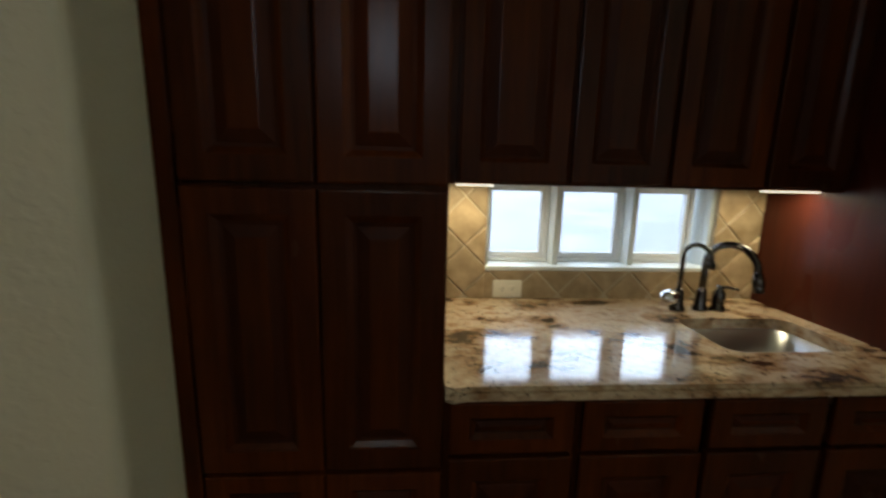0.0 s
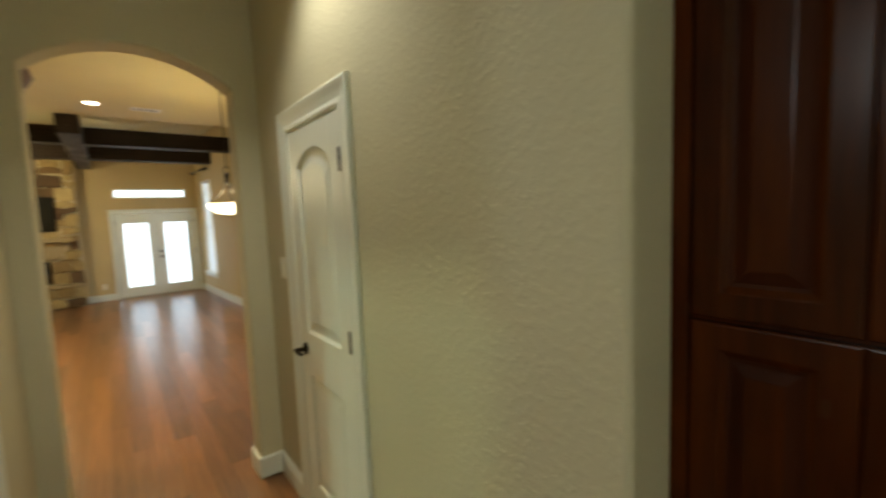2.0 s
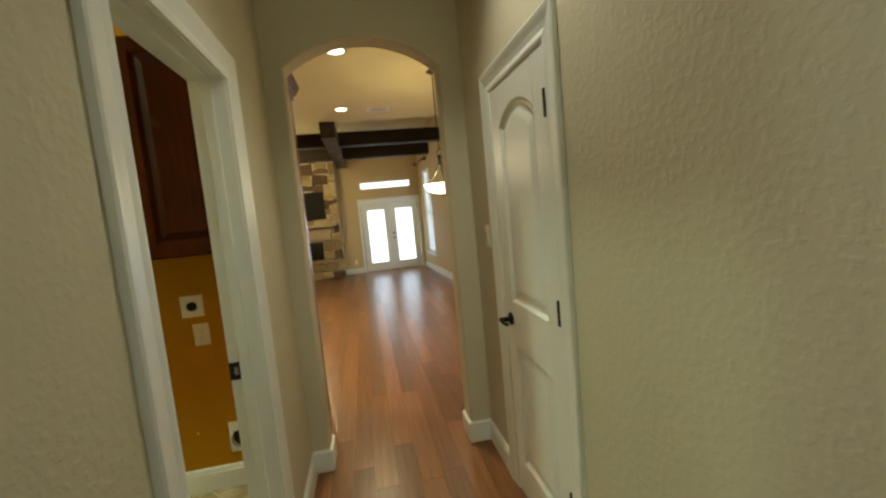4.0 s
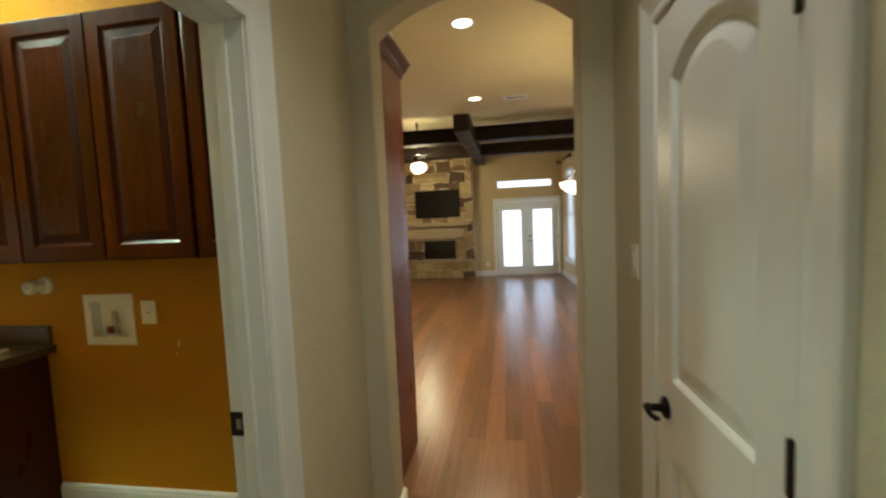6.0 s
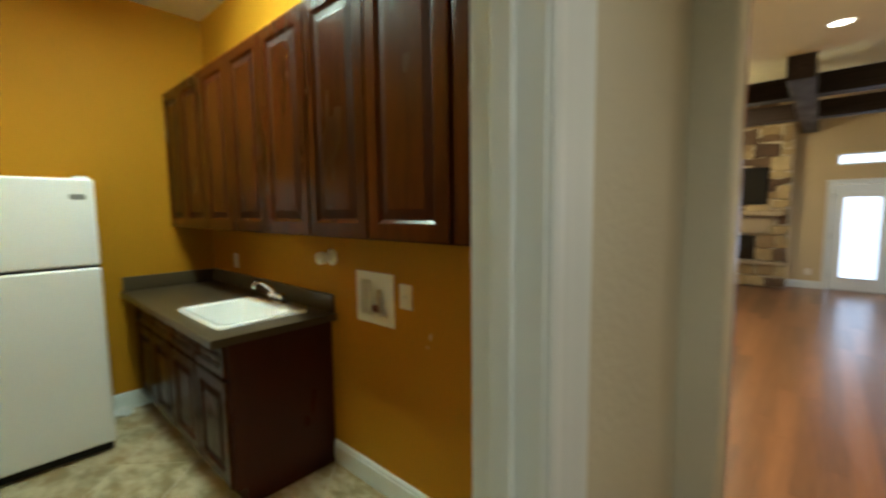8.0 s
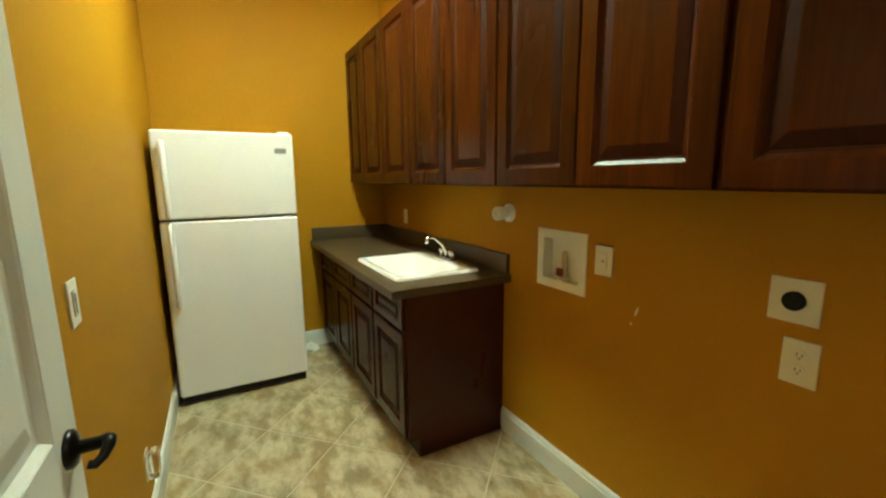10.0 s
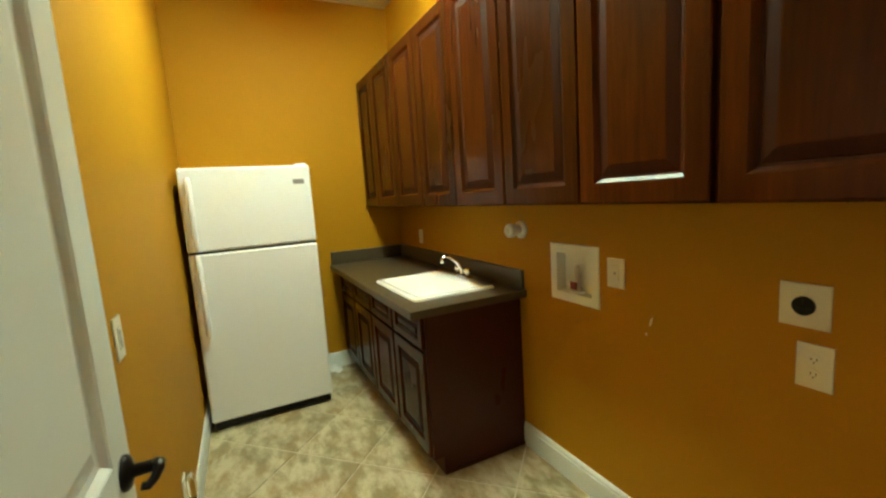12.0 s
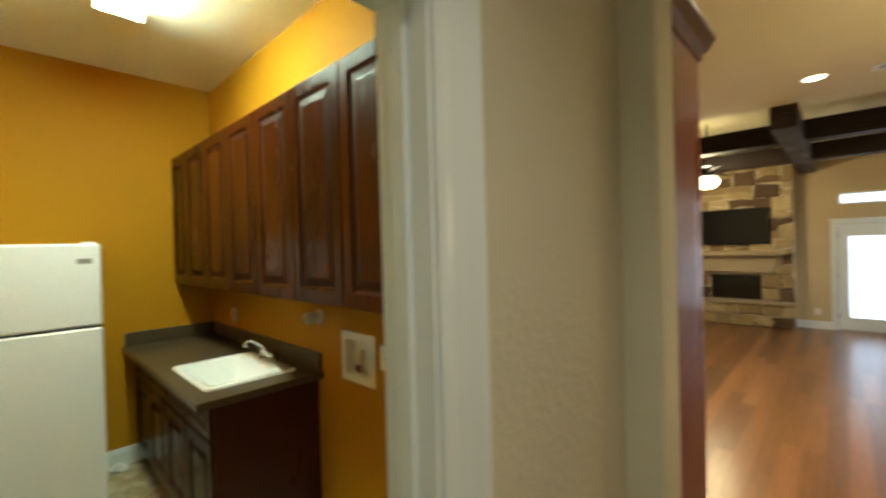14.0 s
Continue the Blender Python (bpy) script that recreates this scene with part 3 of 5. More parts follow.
part("stop", box(-0.563, -0.527, JY1 - 0.012, JY1, 0, JZ, 0.002), TRIM, frame_l)
part("stop", box(-0.563, -0.527, JY0, JY0 + 0.012, 0, JZ, 0.002), TRIM, frame_l)
part("head_stop", box(-0.563, -0.527, JY0 + 0.012, JY1 - 0.012, JZ - 0.012, JZ, 0.002), TRIM, frame_l)
casing(frame_l, JY1 - JY0 + 0.012, JZ + 0.006, 0.108, pose(FACE_L, JY0 - 0.006, 0, 0, 0, 90))
casing(frame_l, JY1 - JY0 + 0.012, JZ + 0.006, 0.085, pose(-0.594, JY1 + 0.006, 0, 0, 0, -90))
strike = part("strike_plate", boxes((-0.608, -0.570, JY1 - 0.0025, JY1 - 0.0005, 0.915, 0.985)), BLACK, frame_l, "oil-rubbed bronze strike plate")
part("latch_hole", box(-0.590, -0.576, JY1 - 0.0035, JY1 - 0.002, 0.935, 0.965), material("latch_hole_dark", (0.25, 0.22, 0.17), 0.6), strike)
solid("threshold", box(-0.60, -0.50, JY0, JY1, -0.006, 0.006, 0.003), material("threshold_wood", (0.20, 0.08, 0.035), 0.35), "narrow wooden threshold in the laundry doorway", "threshold", "structure")


def lever_handle(parent, x, z, y, toward):
    """A bronze lever on a round rose, face at y looking to -y; the lever points toward +1 or -1 in x."""
    h = part("door_handle", lathe([(0.0, 0), (0.032, 0), (0.032, -0.006), (0.026, -0.012), (0.012, -0.016), (0.011, -0.045), (0.0, -0.05)], 20, "y", (x, y, z)), BLACK, parent, "black bronze lever handle", smooth=True)
    t = toward
    part("lever", tube([(x, y - 0.05, z + 0.002), (x + t * 0.006, y - 0.056, z + 0.004), (x + t * 0.018, y - 0.057, z + 0.001), (x + t * 0.030, y - 0.050, z - 0.010), (x + t * 0.038, y - 0.040, z - 0.016), (x + t * 0.040, y - 0.032, z - 0.012)], [0.012, 0.011, 0.009, 0.008, 0.008, 0.007], 10), BLACK, h, smooth=True)
    return h


def two_panel_door(name, label, width, height, m, hinge_side, handle, lever_to, z0=0.008):
    """A moulded two-panel interior door with an arched upper panel; face at y=0 looking to -y, x from 0."""
    d = thing(name, label, "door", m)
    d["kind"] = "structure"
    st, th = 0.105, 0.035
    rails = [(z0, 0.205), (0.810, 1.030), (height - 0.20, height)]
    part("core", box(0.004, width - 0.004, 0.014, th - 0.012, z0 + 0.002, height - 0.002), TRIM, d)
    part("back_skin", box(0, width, th - 0.012, th, z0, height, 0.002), TRIM, d)
    for x in (0, width - st):
        part("stile", box(x, x + st, 0, 0.014, z0, height, 0.0025), TRIM, d)
    part("bottom_rail", box(st, width - st, 0, 0.014, z0, 0.205), TRIM, d)
    part("lock_rail", box(st, width - st, 0, 0.014, 0.810, 1.030), TRIM, d)
    crown, rs = height - 0.105, 0.075
    op = arch_outline(st, 1.030, width - st, crown, rs, 0)[2:]
    part("top_rail", prism([(width - st, height), (st, height)] + op[::-1], "y", 0, 0.014), TRIM, d)
    part("panel", raised_panel(st, 0.205, width - st, 0.810, 0, slope=0.034, groove=0.016, deep=1.25), TRIM, d)
    part("panel", raised_panel(st, 1.030, width - st, crown, 0, rise=rs, slope=0.034, groove=0.016, deep=1.25), TRIM, d)
    return d


PW = 0.600
door_p = two_panel_door("door_1", "closed white two-panel pantry door with arched panel", PW, 2.030, pose(FACE_R - 0.006, 2.545, 0, 0, 0, -90), 1, True, 1)
lever_handle(door_p, 0.068, 0.937, 0.0, 1)
for z in (0.345, 1.088, 1.832):
    part("hinge", box(PW - 0.004, PW + 0.014, -0.010, 0.004, z - 0.048, z + 0.048, 0.003), BLACK, door_p, "black bronze hinge")
frame_p = tagged(new("door_frame_2"), "white moulded casing round the pantry door", "door frame", kind="structure")
part("jamb", box(FACE_R - 0.004, FACE_R + 0.12, 1.93, 1.942, 0, 2.045), TRIM, frame_p)
part("jamb", box(FACE_R - 0.004, FACE_R + 0.12, 2.548, 2.556, 0, 2.045), TRIM, frame_p)
part("head_jamb", box(FACE_R - 0.004, FACE_R + 0.12, 1.942, 2.548, 2.034, 2.045), TRIM, frame_p)
casing(frame_p, 0.614, 2.038, 0.10, pose(FACE_R, 2.551, 0, 0, 0, -90))

door_l = two_panel_door("door_2", "open white two-panel laundry door resting against the wall", 0.800, 2.030, pose(-0.622, 1.515, 0, 0, 0, 180), 0, True, -1)
lever_handle(door_l, 0.745, 0.990, 0.0, -1)
for z in (0.3, 1.05, 1.80):
    part("hinge", box(-0.012, 0.004, -0.008, 0.004, z - 0.045, z + 0.045, 0.003), BLACK, door_l, "black bronze hinge")


# ---- bar: tall cabinets, base cabinets, wall cabinets ----
def bar_pose(x, y, z=0.0):
    return pose(x, y, z, 0, 0, -90)


TX = 0.800
tall = thing("tall_cabinet", "tall dark cherry pantry cabinet with raised-panel doors", "cabinet", bar_pose(TX, 0.768))
TW = 0.543
part("body", box(0, TW, 0.022, 0.775, 0.0, 2.46), CHERRY, tall)
for a, b in ((0.036, 0.287), (0.291, TW - 0.002)):
    cabinet_door(tall, "upper_door", a, 1.380, b, 2.44, 0.0, 0.050)
    cabinet_door(tall, "lower_door", a, 0.765, b, 1.370, 0.0, 0.050)
    cabinet_door(tall, "drawer_front", a, 0.545, b, 0.755, 0.0, 0.05)
    cabinet_door(tall, "bottom_door", a, 0.10, b, 0.535, 0.0, 0.05)
part("scribe_strip", box(-0.001, 0.033, -0.002, 0.022, 0.0, 2.46, 0.002), CHERRY, tall)
part("crown", prism([(0.775, 2.46), (-0.01, 2.46), (-0.05, 2.53), (-0.05, 2.55), (0.775, 2.55)], "x", 0, TW), CHERRY_H, tall)

Y_BAR0, Y_BAR1 = 0.217, -1.112
for i, (w, n) in enumerate(((0.335, 1), (0.335, 1), (0.335, 1), (0.322, 1))):
    y = Y_BAR0 - 0.335 * i
    c = thing("base_cabinet", "dark cherry bar base cabinet with drawer and door", "cabinet", bar_pose(0.895, y - 0.001), "bar base cabinets")
    part("body", box(0, w - 0.002, 0.02, 0.68, 0.10, 0.872 if i < 2 else 0.70), CHERRY, c)
    part("toe_kick", box(0, w - 0.002, 0.08, 0.10, 0, 0.10), CHERRY, c)
    cabinet_door(c, "drawer_front", 0.012, 0.725, w - 0.014, 0.862, 0.0, 0.05)
    cabinet_door(c, "door", 0.012, 0.12, w - 0.014, 0.712, 0.0, 0.06)
XU = 1.255
for y0, w in ((0.165, 0.345), (-0.182, 0.318), (-0.502, 0.320), (-0.824, 0.287)):
    c = thing("wall_cabinet", "dark cherry wall cabinet with raised-panel door", "cabinet", bar_pose(XU, y0), "bar wall cabinets")
    part("body", box(0, w, 0.02, 0.322, 1.372, 2.46), CHERRY, c)
    cabinet_door(c, "door", 0.006, 1.380, w - 0.006, 2.44, 0.0, 0.058)
solid("filler_strip", box(XU + 0.02, 1.577, 0.167, 0.218, 1.372, 2.46), CHERRY, "dark cherry filler beside the wall cabinets", "filler")
END_WOOD = stained_wood("dark_cherry_end_panel", (0.040, 0.008, 0.004), (0.075, 0.016, 0.007), rough=0.30, coat=0.08)
solid("end_panel", box(0.90, 1.578, -1.133, -1.113, 0.0, 2.46, 0.002), END_WOOD, "reddish cherry end panel closing the bar", "panel")

# granite top with a sink cut out
CX0, CX1, SX0, SX1, SY0, SY1 = 0.868, 1.578, 1.055, 1.335, -1.035, -0.625
top = thing("countertop", "polished brown and cream granite bar countertop", "countertop")
bm = bmesh.new()
z0, z1 = 0.876, 0.915
hole = []
for cx, cy, a0 in ((SX1 - 0.05, SY1 - 0.05, 0), (SX0 + 0.05, SY1 - 0.05, 90), (SX0 + 0.05, SY0 + 0.05, 180), (SX1 - 0.05, SY0 + 0.05, 270)):
    hole += [(cx + 0.05 * math.cos(radians(a0 + 90 * k / 4)), cy + 0.05 * math.sin(radians(a0 + 90 * k / 4))) for k in range(5)]
outer = [(CX1, Y_BAR0), (CX0, Y_BAR0), (CX0, Y_BAR1), (CX1, Y_BAR1)]
for z, flip in ((z1, False), (z0, True)):
    ov = [bm.verts.new((x, y, z)) for x, y in outer]
    hv = [bm.verts.new((x, y, z)) for x, y in hole]
    for q in range(4):
        seg = hv[q * 5:q * 5 + 5]
        for i in range(4):
            bm.faces.new((ov[q], seg[i], seg[i + 1]))
        nxt = hv[(q * 5 + 5) % 20]
        bm.faces.new((ov[q], seg[4], nxt, ov[(q + 1) % 4]))
    if flip:
        low_o, low_h = ov, hv
    else:
        top_o, top_h = ov, hv
for a, b in ((top_o, low_o), (top_h, low_h)):
    for i in range(len(a)):
        bm.faces.new((a[i], a[(i + 1) % len(a)], b[(i + 1) % len(a)], b[i]))
bmesh.ops.recalc_face_normals(bm, faces=bm.faces[:])
front = [e for e in bm.edges if all(abs(v.co.x - CX0) < 1e-5 for v in e.verts) and abs(e.verts[0].co.z - e.verts[1].co.z) < 1e-5]
bmesh.ops.bevel(bm, geom=front, offset=0.012, segments=4, affect="EDGES")
part("slab", bm, GRANITE, top)

sink = thing("bar_sink", "undermount stainless steel bar sink in the granite", "sink")
bm = bmesh.new()


def rounded(x0, x1, y0, y1, r, z):
    pts = []
    for cx, cy, a0 in ((x1 - r, y1 - r, 0), (x0 + r, y1 - r, 90), (x0 + r, y0 + r, 180), (x1 - r, y0 + r, 270)):
        pts += [(cx + r * math.cos(radians(a0 + 90 * k / 4)), cy + r * math.sin(radians(a0 + 90 * k / 4)), z) for k in range(5)]
    return pts


loops(bm, [rounded(SX0 - 0.02, SX1 + 0.02, SY0 - 0.02, SY1 + 0.02, 0.06, 0.874), rounded(SX0 + 0.004, SX1 - 0.004, SY0 + 0.004, SY1 - 0.004, 0.05, 0.874), rounded(SX0 + 0.012, SX1 - 0.012, SY0 + 0.012, SY1 - 0.012, 0.05, 0.74), rounded(SX0 + 0.04, SX1 - 0.04, SY0 + 0.04, SY1 - 0.04, 0.05, 0.715)])
bmesh.ops.recalc_face_normals(bm, faces=bm.faces[:])
for f in bm.faces:
    f.normal_flip()
part("basin", bm, STEEL, sink, smooth=True)
part("drain", lathe([(0, 0.716), (0.04, 0.716), (0.04, 0.719), (0.02, 0.717), (0, 0.717)], 20, "z", (1.19, -0.83, 0)), CHROME, sink)


def gooseneck(name, label, x, y, height, reach, r, spray):
    f = thing(name, label, "faucet", pose(x, y, 0.915))
    part("base", lathe([(0, 0), (0.028, 0), (0.028, 0.008), (0.021, 0.02), (0.018, 0.07), (0.013, 0.085), (0, 0.085)], 18), BRONZE, f, smooth=True)
    pts = [(0, 0, 0.07), (0, 0, height - reach / 2)]
    pts += [(-(reach / 2) * (1 - math.cos(radians(a))), -0.35 * (reach / 2) * (1 - math.cos(radians(a))), height - reach / 2 + reach / 2 * math.sin(radians(a))) for a in range(15, 181, 15)]
    part("spout", tube(pts, r, 12), BRONZE, f, smooth=True)
    x1, y1, zz = pts[-1]
    part("spray_head", tube([(x1, y1, zz + 0.005), (x1 - 0.004, y1 - 0.002, zz - 0.02), (x1 - 0.01, y1 - 0.004, zz - spray)], [r * 1.1, r * 1.5, r * 1.25], 12), BRONZE, f, smooth=True)
    return f


gooseneck("bar_faucet", "dark bronze gooseneck bar faucet behind the sink", 1.43, -0.79, 0.265, 0.17, 0.0125, 0.06)
g = gooseneck("water_dispenser", "small dark bronze filtered water spout", 1.43, -0.70, 0.258, 0.10, 0.0085, 0.02)
part("lever", tube([(-0.004, 0, 0.060), (-0.012, 0.02, 0.058), (-0.020, 0.05, 0.055), (-0.026, 0.075, 0.053), (-0.03, 0.09, 0.052)], [0.008, 0.021, 0.030, 0.024, 0.005], 14), CHROME, g, "shiny oval lever", smooth=True)
d = thing("soap_dispenser", "dark bronze soap dispenser beside the bar faucet", "soap dispenser", pose(1.43, -0.86, 0.915))
part("base", lathe([(0, 0), (0.027, 0), (0.027, 0.008), (0.021, 0.02), (0.024, 0.045), (0.022, 0.068), (0.012, 0.082), (0.010, 0.096), (0, 0.098)], 18), BRONZE, d, smooth=True)
part("nozzle", tube([(0, 0, 0.085), (-0.02, -0.012, 0.095), (-0.055, -0.03, 0.095)], [0.007, 0.006, 0.005], 8), BRONZE, d, smooth=True)

# window group above the counter
for i, (a, b) in enumerate(((0.008, -0.262), (-0.290, -0.580), (-0.602, -0.882))):
    w = tagged(new("window_%d" % (i + 1)), "small white-framed awning window above the bar", "window", kind="structure")
    fr = part("window_frame", frame_ring(-a, WZ0 + 0.012, -b, WZ1, 0.014, 0.016, 0, 0.045), WHITE_PLASTIC, w, m=pose(1.665, 0, 0, 0, 0, -90))
    part("sash", frame_ring(-a + 0.012, WZ0 + 0.026, -b - 0.012, WZ1 - 0.014, 0.020, 0.024, 0.012, 0.035), WHITE_PLASTIC, w, m=pose(1.665, 0, 0, 0, 0, -90))
    pane = part("pane", box(1.690, 1.694, b + 0.03, a - 0.03, WZ0 + 0.04, WZ1 - 0.03), GLASS, w)
    pane.visible_shadow = False
for y in (-0.276, -0.591):
    solid("trim_mullion", box(1.600, 1.715, y - 0.0125, y + 0.0125, WZ0 + 0.012, WZ1, 0.003), TRIM, "white painted post between the bar windows", "trim", "structure")
solid("trim_sill", box(1.566, 1.715, WY0, WY1, WZ0 - 0.006, WZ0 + 0.012, 0.004), TRIM, "white painted window sill above the bar", "trim", "structure")
for y0, y1 in ((WY1 - 0.012, WY1), (WY0, WY0 + 0.012)):
    solid("trim_reveal", box(1.590, 1.715, y0, y1, WZ0 + 0.012, WZ1), TRIM, "white painted window reveal", "trim", "structure")

# self-lit sheet: the yard's daylight and haze are put into its emission
YARD_GLOW = emitter("glowing_yard_backdrop", (0.66, 0.74, 0.92), 1.5)
_n, _l, _b = nodes_of(YARD_GLOW)
_l.new(ramp(YARD_GLOW, noise_tex(YARD_GLOW, coords(YARD_GLOW, (1, 1, 6)), 3, 3), ((0.35, (0.50, 0.57, 0.72)), (0.65, (0.80, 0.88, 1.0)))), _b.inputs["Emission Color"])
solid("backdrop", box(2.90, 2.95, -3.5, 2.5, -0.12, 1.46), YARD_GLOW, "glowing pale backdrop standing for the yard beyond the bar windows", "backdrop", "structure")


def cover_plate(name, label, category, w, h, m, kind, mat=None):
    """A wall plate, face towards -y, centred on the origin."""
    mat = mat or PLASTIC
    p = thing(name, label, category, m)
    part("plate", box(-w / 2, w / 2, -0.006, 0, -h / 2, h / 2, 0.003), mat, p)
    if kind == "outlet":
        for dz in (-0.021, 0.021):
            s = part("socket", lathe([(0, -0.0062), (0.0165, -0.0062), (0.0165, -0.008), (0, -0.008)], 18, "y", (0, 0, dz)), mat, p)
            for dx in (-0.006, 0.006):
                part("slot", box(dx - 0.001, dx + 0.001, -0.0086, -0.0078, dz - 0.002, dz + 0.006), DARK_PLASTIC, s)
            part("ground_hole", lathe([(0, -0.0078), (0.0022, -0.0078), (0.0022, -0.0086), (0, -0.0086)], 8, "y", (0, 0, dz - 0.008)), DARK_PLASTIC, s)
        part("screw", lathe([(0, -0.006), (0.003, -0.006), (0.003, -0.0075), (0, -0.0075)], 8, "y"), mat, p)
    elif kind == "rocker":
        part("rocker", box(-0.017, 0.017, -0.010, -0.005, -0.033, 0.033, 0.003), mat, p)
        part("slider_slot", box(-0.010, -0.004, -0.0115, -0.009, -0.026, 0.026), GREY_PLASTIC, p)
    elif kind == "decora":
        part("insert", box(-0.017, 0.017, -0.009, -0.005, -0.033, 0.033, 0.002), mat, p)
        part("test_button", box(-0.006, 0.006, -0.0105, -0.0085, -0.004, 0.004, 0.001), GREY_PLASTIC, p)
    elif kind == "range":
        part("receptacle", lathe([(0, -0.006), (0.026, -0.006), (0.026, -0.014), (0.022, -0.016), (0, -0.016)], 28, "y"), DARK_PLASTIC, p, "black round receptacle", smooth=False)
        # black chips put in for the shade inside the prong slots
        for a in (90, 210, 330):
            part("prong_slot", box(-0.002, 0.002, -0.0168, -0.0155, -0.006, 0.006), SOOT_HOLLOW, p, m=pose(0.012 * math.cos(radians(a)), 0, 0.012 * math.sin(radians(a)), 0, a + 90, 0))
    return p


cover_plate("wall_outlet", "ivory outlet plate mounted sideways on the backsplash", "outlet", 0.072, 0.118, pose(1.572, -0.080, 0.955, 0, 90, -90), "outlet")
for y0, y1 in ((0.165, 0.05), (-0.83, -1.03)):
    s = thing("under_cabinet_light", "slim lit strip lamp under the wall cabinets", "light")
    part("housing", box(1.39, 1.45, y1, y0, 1.3695, 1.3720), WHITE_PLASTIC, s)
    part("lens", box(1.272, 1.284, y1, y0, 1.3660, 1.3720), STRIP, s, "glowing lens")

# ---- laundry room ----
f = thing("refrigerator", "white top-freezer refrigerator standing against the wall", "refrigerator", pose(-3.452, 1.456, 0, 0, 0, 90))
FW, FH, FS = 0.778, 1.712, 1.186
part("cabinet", box(0.004, FW - 0.004, 0.075, 0.628, 0.03, FH - 0.015, 0.006), ENAMEL, f)
part("freezer_door", box(0, FW, 0, 0.068, FS + 0.005, FH, 0.016, 4), ENAMEL, f)
part("fridge_door", box(0, FW, 0, 0.068, 0.065, FS - 0.006, 0.016, 4), ENAMEL, f)
part("gasket", box(0.012, FW - 0.012, 0.06, 0.078, 0.08, FH - 0.02), DARK_PLASTIC, f)
# dark strip set between the doors in place of the seam's shade
part("seam_dark_strip", box(0.006, FW - 0.006, 0.009, 0.066, FS - 0.010, FS + 0.009), DARK_PLASTIC, f)
part("base_grille", box(0.012, FW - 0.012, 0.03, 0.075, 0.012, 0.06, 0.004), DARK_PLASTIC, f, "dark grey base grille")
for x in (0.06, FW - 0.06):
    for y in (0.12, 0.56):
        part("foot", lathe([(0, 0), (0.02, 0), (0.02, 0.03), (0, 0.03)], 10, "z", (x, y, 0)), DARK_PLASTIC, f)


def bar_handle(z0, z1):
    pts = [(-0.018, 0.0, z0), (-0.018, -0.03, z0 + 0.012), (-0.014, -0.046, z0 + 0.05), (-0.014, -0.048, (z0 + z1) / 2), (-0.014, -0.046, z1 - 0.05), (-0.018, -0.03, z1 - 0.012), (-0.018, 0.0, z1)]
    pts = [(x + 0.072, y, z) for x, y, z in pts]
    part("handle", tube(pts, [0.013, 0.015, 0.016, 0.016, 0.016, 0.015, 0.013], 12), ENAMEL, f, smooth=True)


bar_handle(FS + 0.02, FH - 0.07)
bar_handle(0.66, FS - 0.02)
part("badge", box(FW - 0.115, FW - 0.045, -0.003, 0.001, FH - 0.125, FH - 0.093, 0.001), GREY_PLASTIC, f, "small grey nameplate")
part("hinge_cover", box(FW - 0.09, FW - 0.02, 0.01, 0.09, FH - 0.002, FH + 0.012, 0.005), ENAMEL, f)

# base cabinet with four bays
BX0, BX1, BY = -4.088, -2.305, 2.498
NB = 4
bw = (BX1 - BX0) / NB
for i in range(NB):
    x0 = BX0 + bw * i
    c = thing("laundry_base_cabinet", "dark cherry laundry base cabinet with drawer front and door", "cabinet", pose(x0, BY, 0), "laundry base cabinets")
    last = i == NB - 1
    part("body", box(0.001, bw - (0.018 if last else 0.001), 0.02, 0.598, 0.10, 0.872 if i < 2 else 0.62), CHERRY, c)
    part("toe_kick", box(0.001, bw - (0.018 if last else 0.001), 0.075, 0.09, 0, 0.10), CHERRY_H, c)
    cabinet_door(c, "drawer_front", 0.010, 0.688, bw - 0.010, 0.855, 0.0, 0.05)
    cabinet_door(c, "door", 0.010, 0.115, bw - 0.010, 0.672, 0.0, 0.062)
    if last:
        part("side_panel", prism([(0.018, 0.10), (0.018, 0.872), (0.598, 0.872), (0.598, 0), (0.075, 0), (0.075, 0.10)], "x", bw - 0.018, bw), PANEL_WOOD, c, "smooth reddish cherry side panel")
        part("shoe_moulding", box(bw, bw + 0.010, 0.075, 0.598, 0, 0.022, 0.004), PANEL_WOOD, c)

TXA, TXB, TYA = -4.088, -2.246, 2.438
KX0, KX1, KY0, KY1 = -3.065, -2.400, 2.510, 3.010
top = thing("laundry_countertop", "dark brown speckled laminate countertop with backsplash", "countertop")
bm = boxes((TXA, KX0 + 0.03, TYA, 3.098, 0.875, 0.915), (KX1 - 0.03, TXB, TYA, 3.098, 0.875, 0.915), (KX0 + 0.03, KX1 - 0.03, TYA, KY0 + 0.03, 0.875, 0.915), (KX0 + 0.03, KX1 - 0.03, KY1 - 0.03, 3.098, 0.875, 0.915))
bmesh.ops.remove_doubles(bm, verts=bm.verts[:], dist=1e-5)
part("slab", bm, LAMINATE, top)
part("front_edge", box(TXA, TXB, TYA - 0.014, TYA + 0.001, 0.8735, 0.9145, 0.004), LAMINATE, top)
part("backsplash", box(TXA, -2.262, 3.078, 3.099, 0.915, 1.022, 0.004), LAMINATE, top)
part("side_splash", box(-4.089, -4.070, TYA, 3.078, 0.915, 1.022, 0.004), LAMINATE, top)

s = thing("laundry_sink", "white drop-in laundry sink in the dark counter", "sink")
bm = bmesh.new()
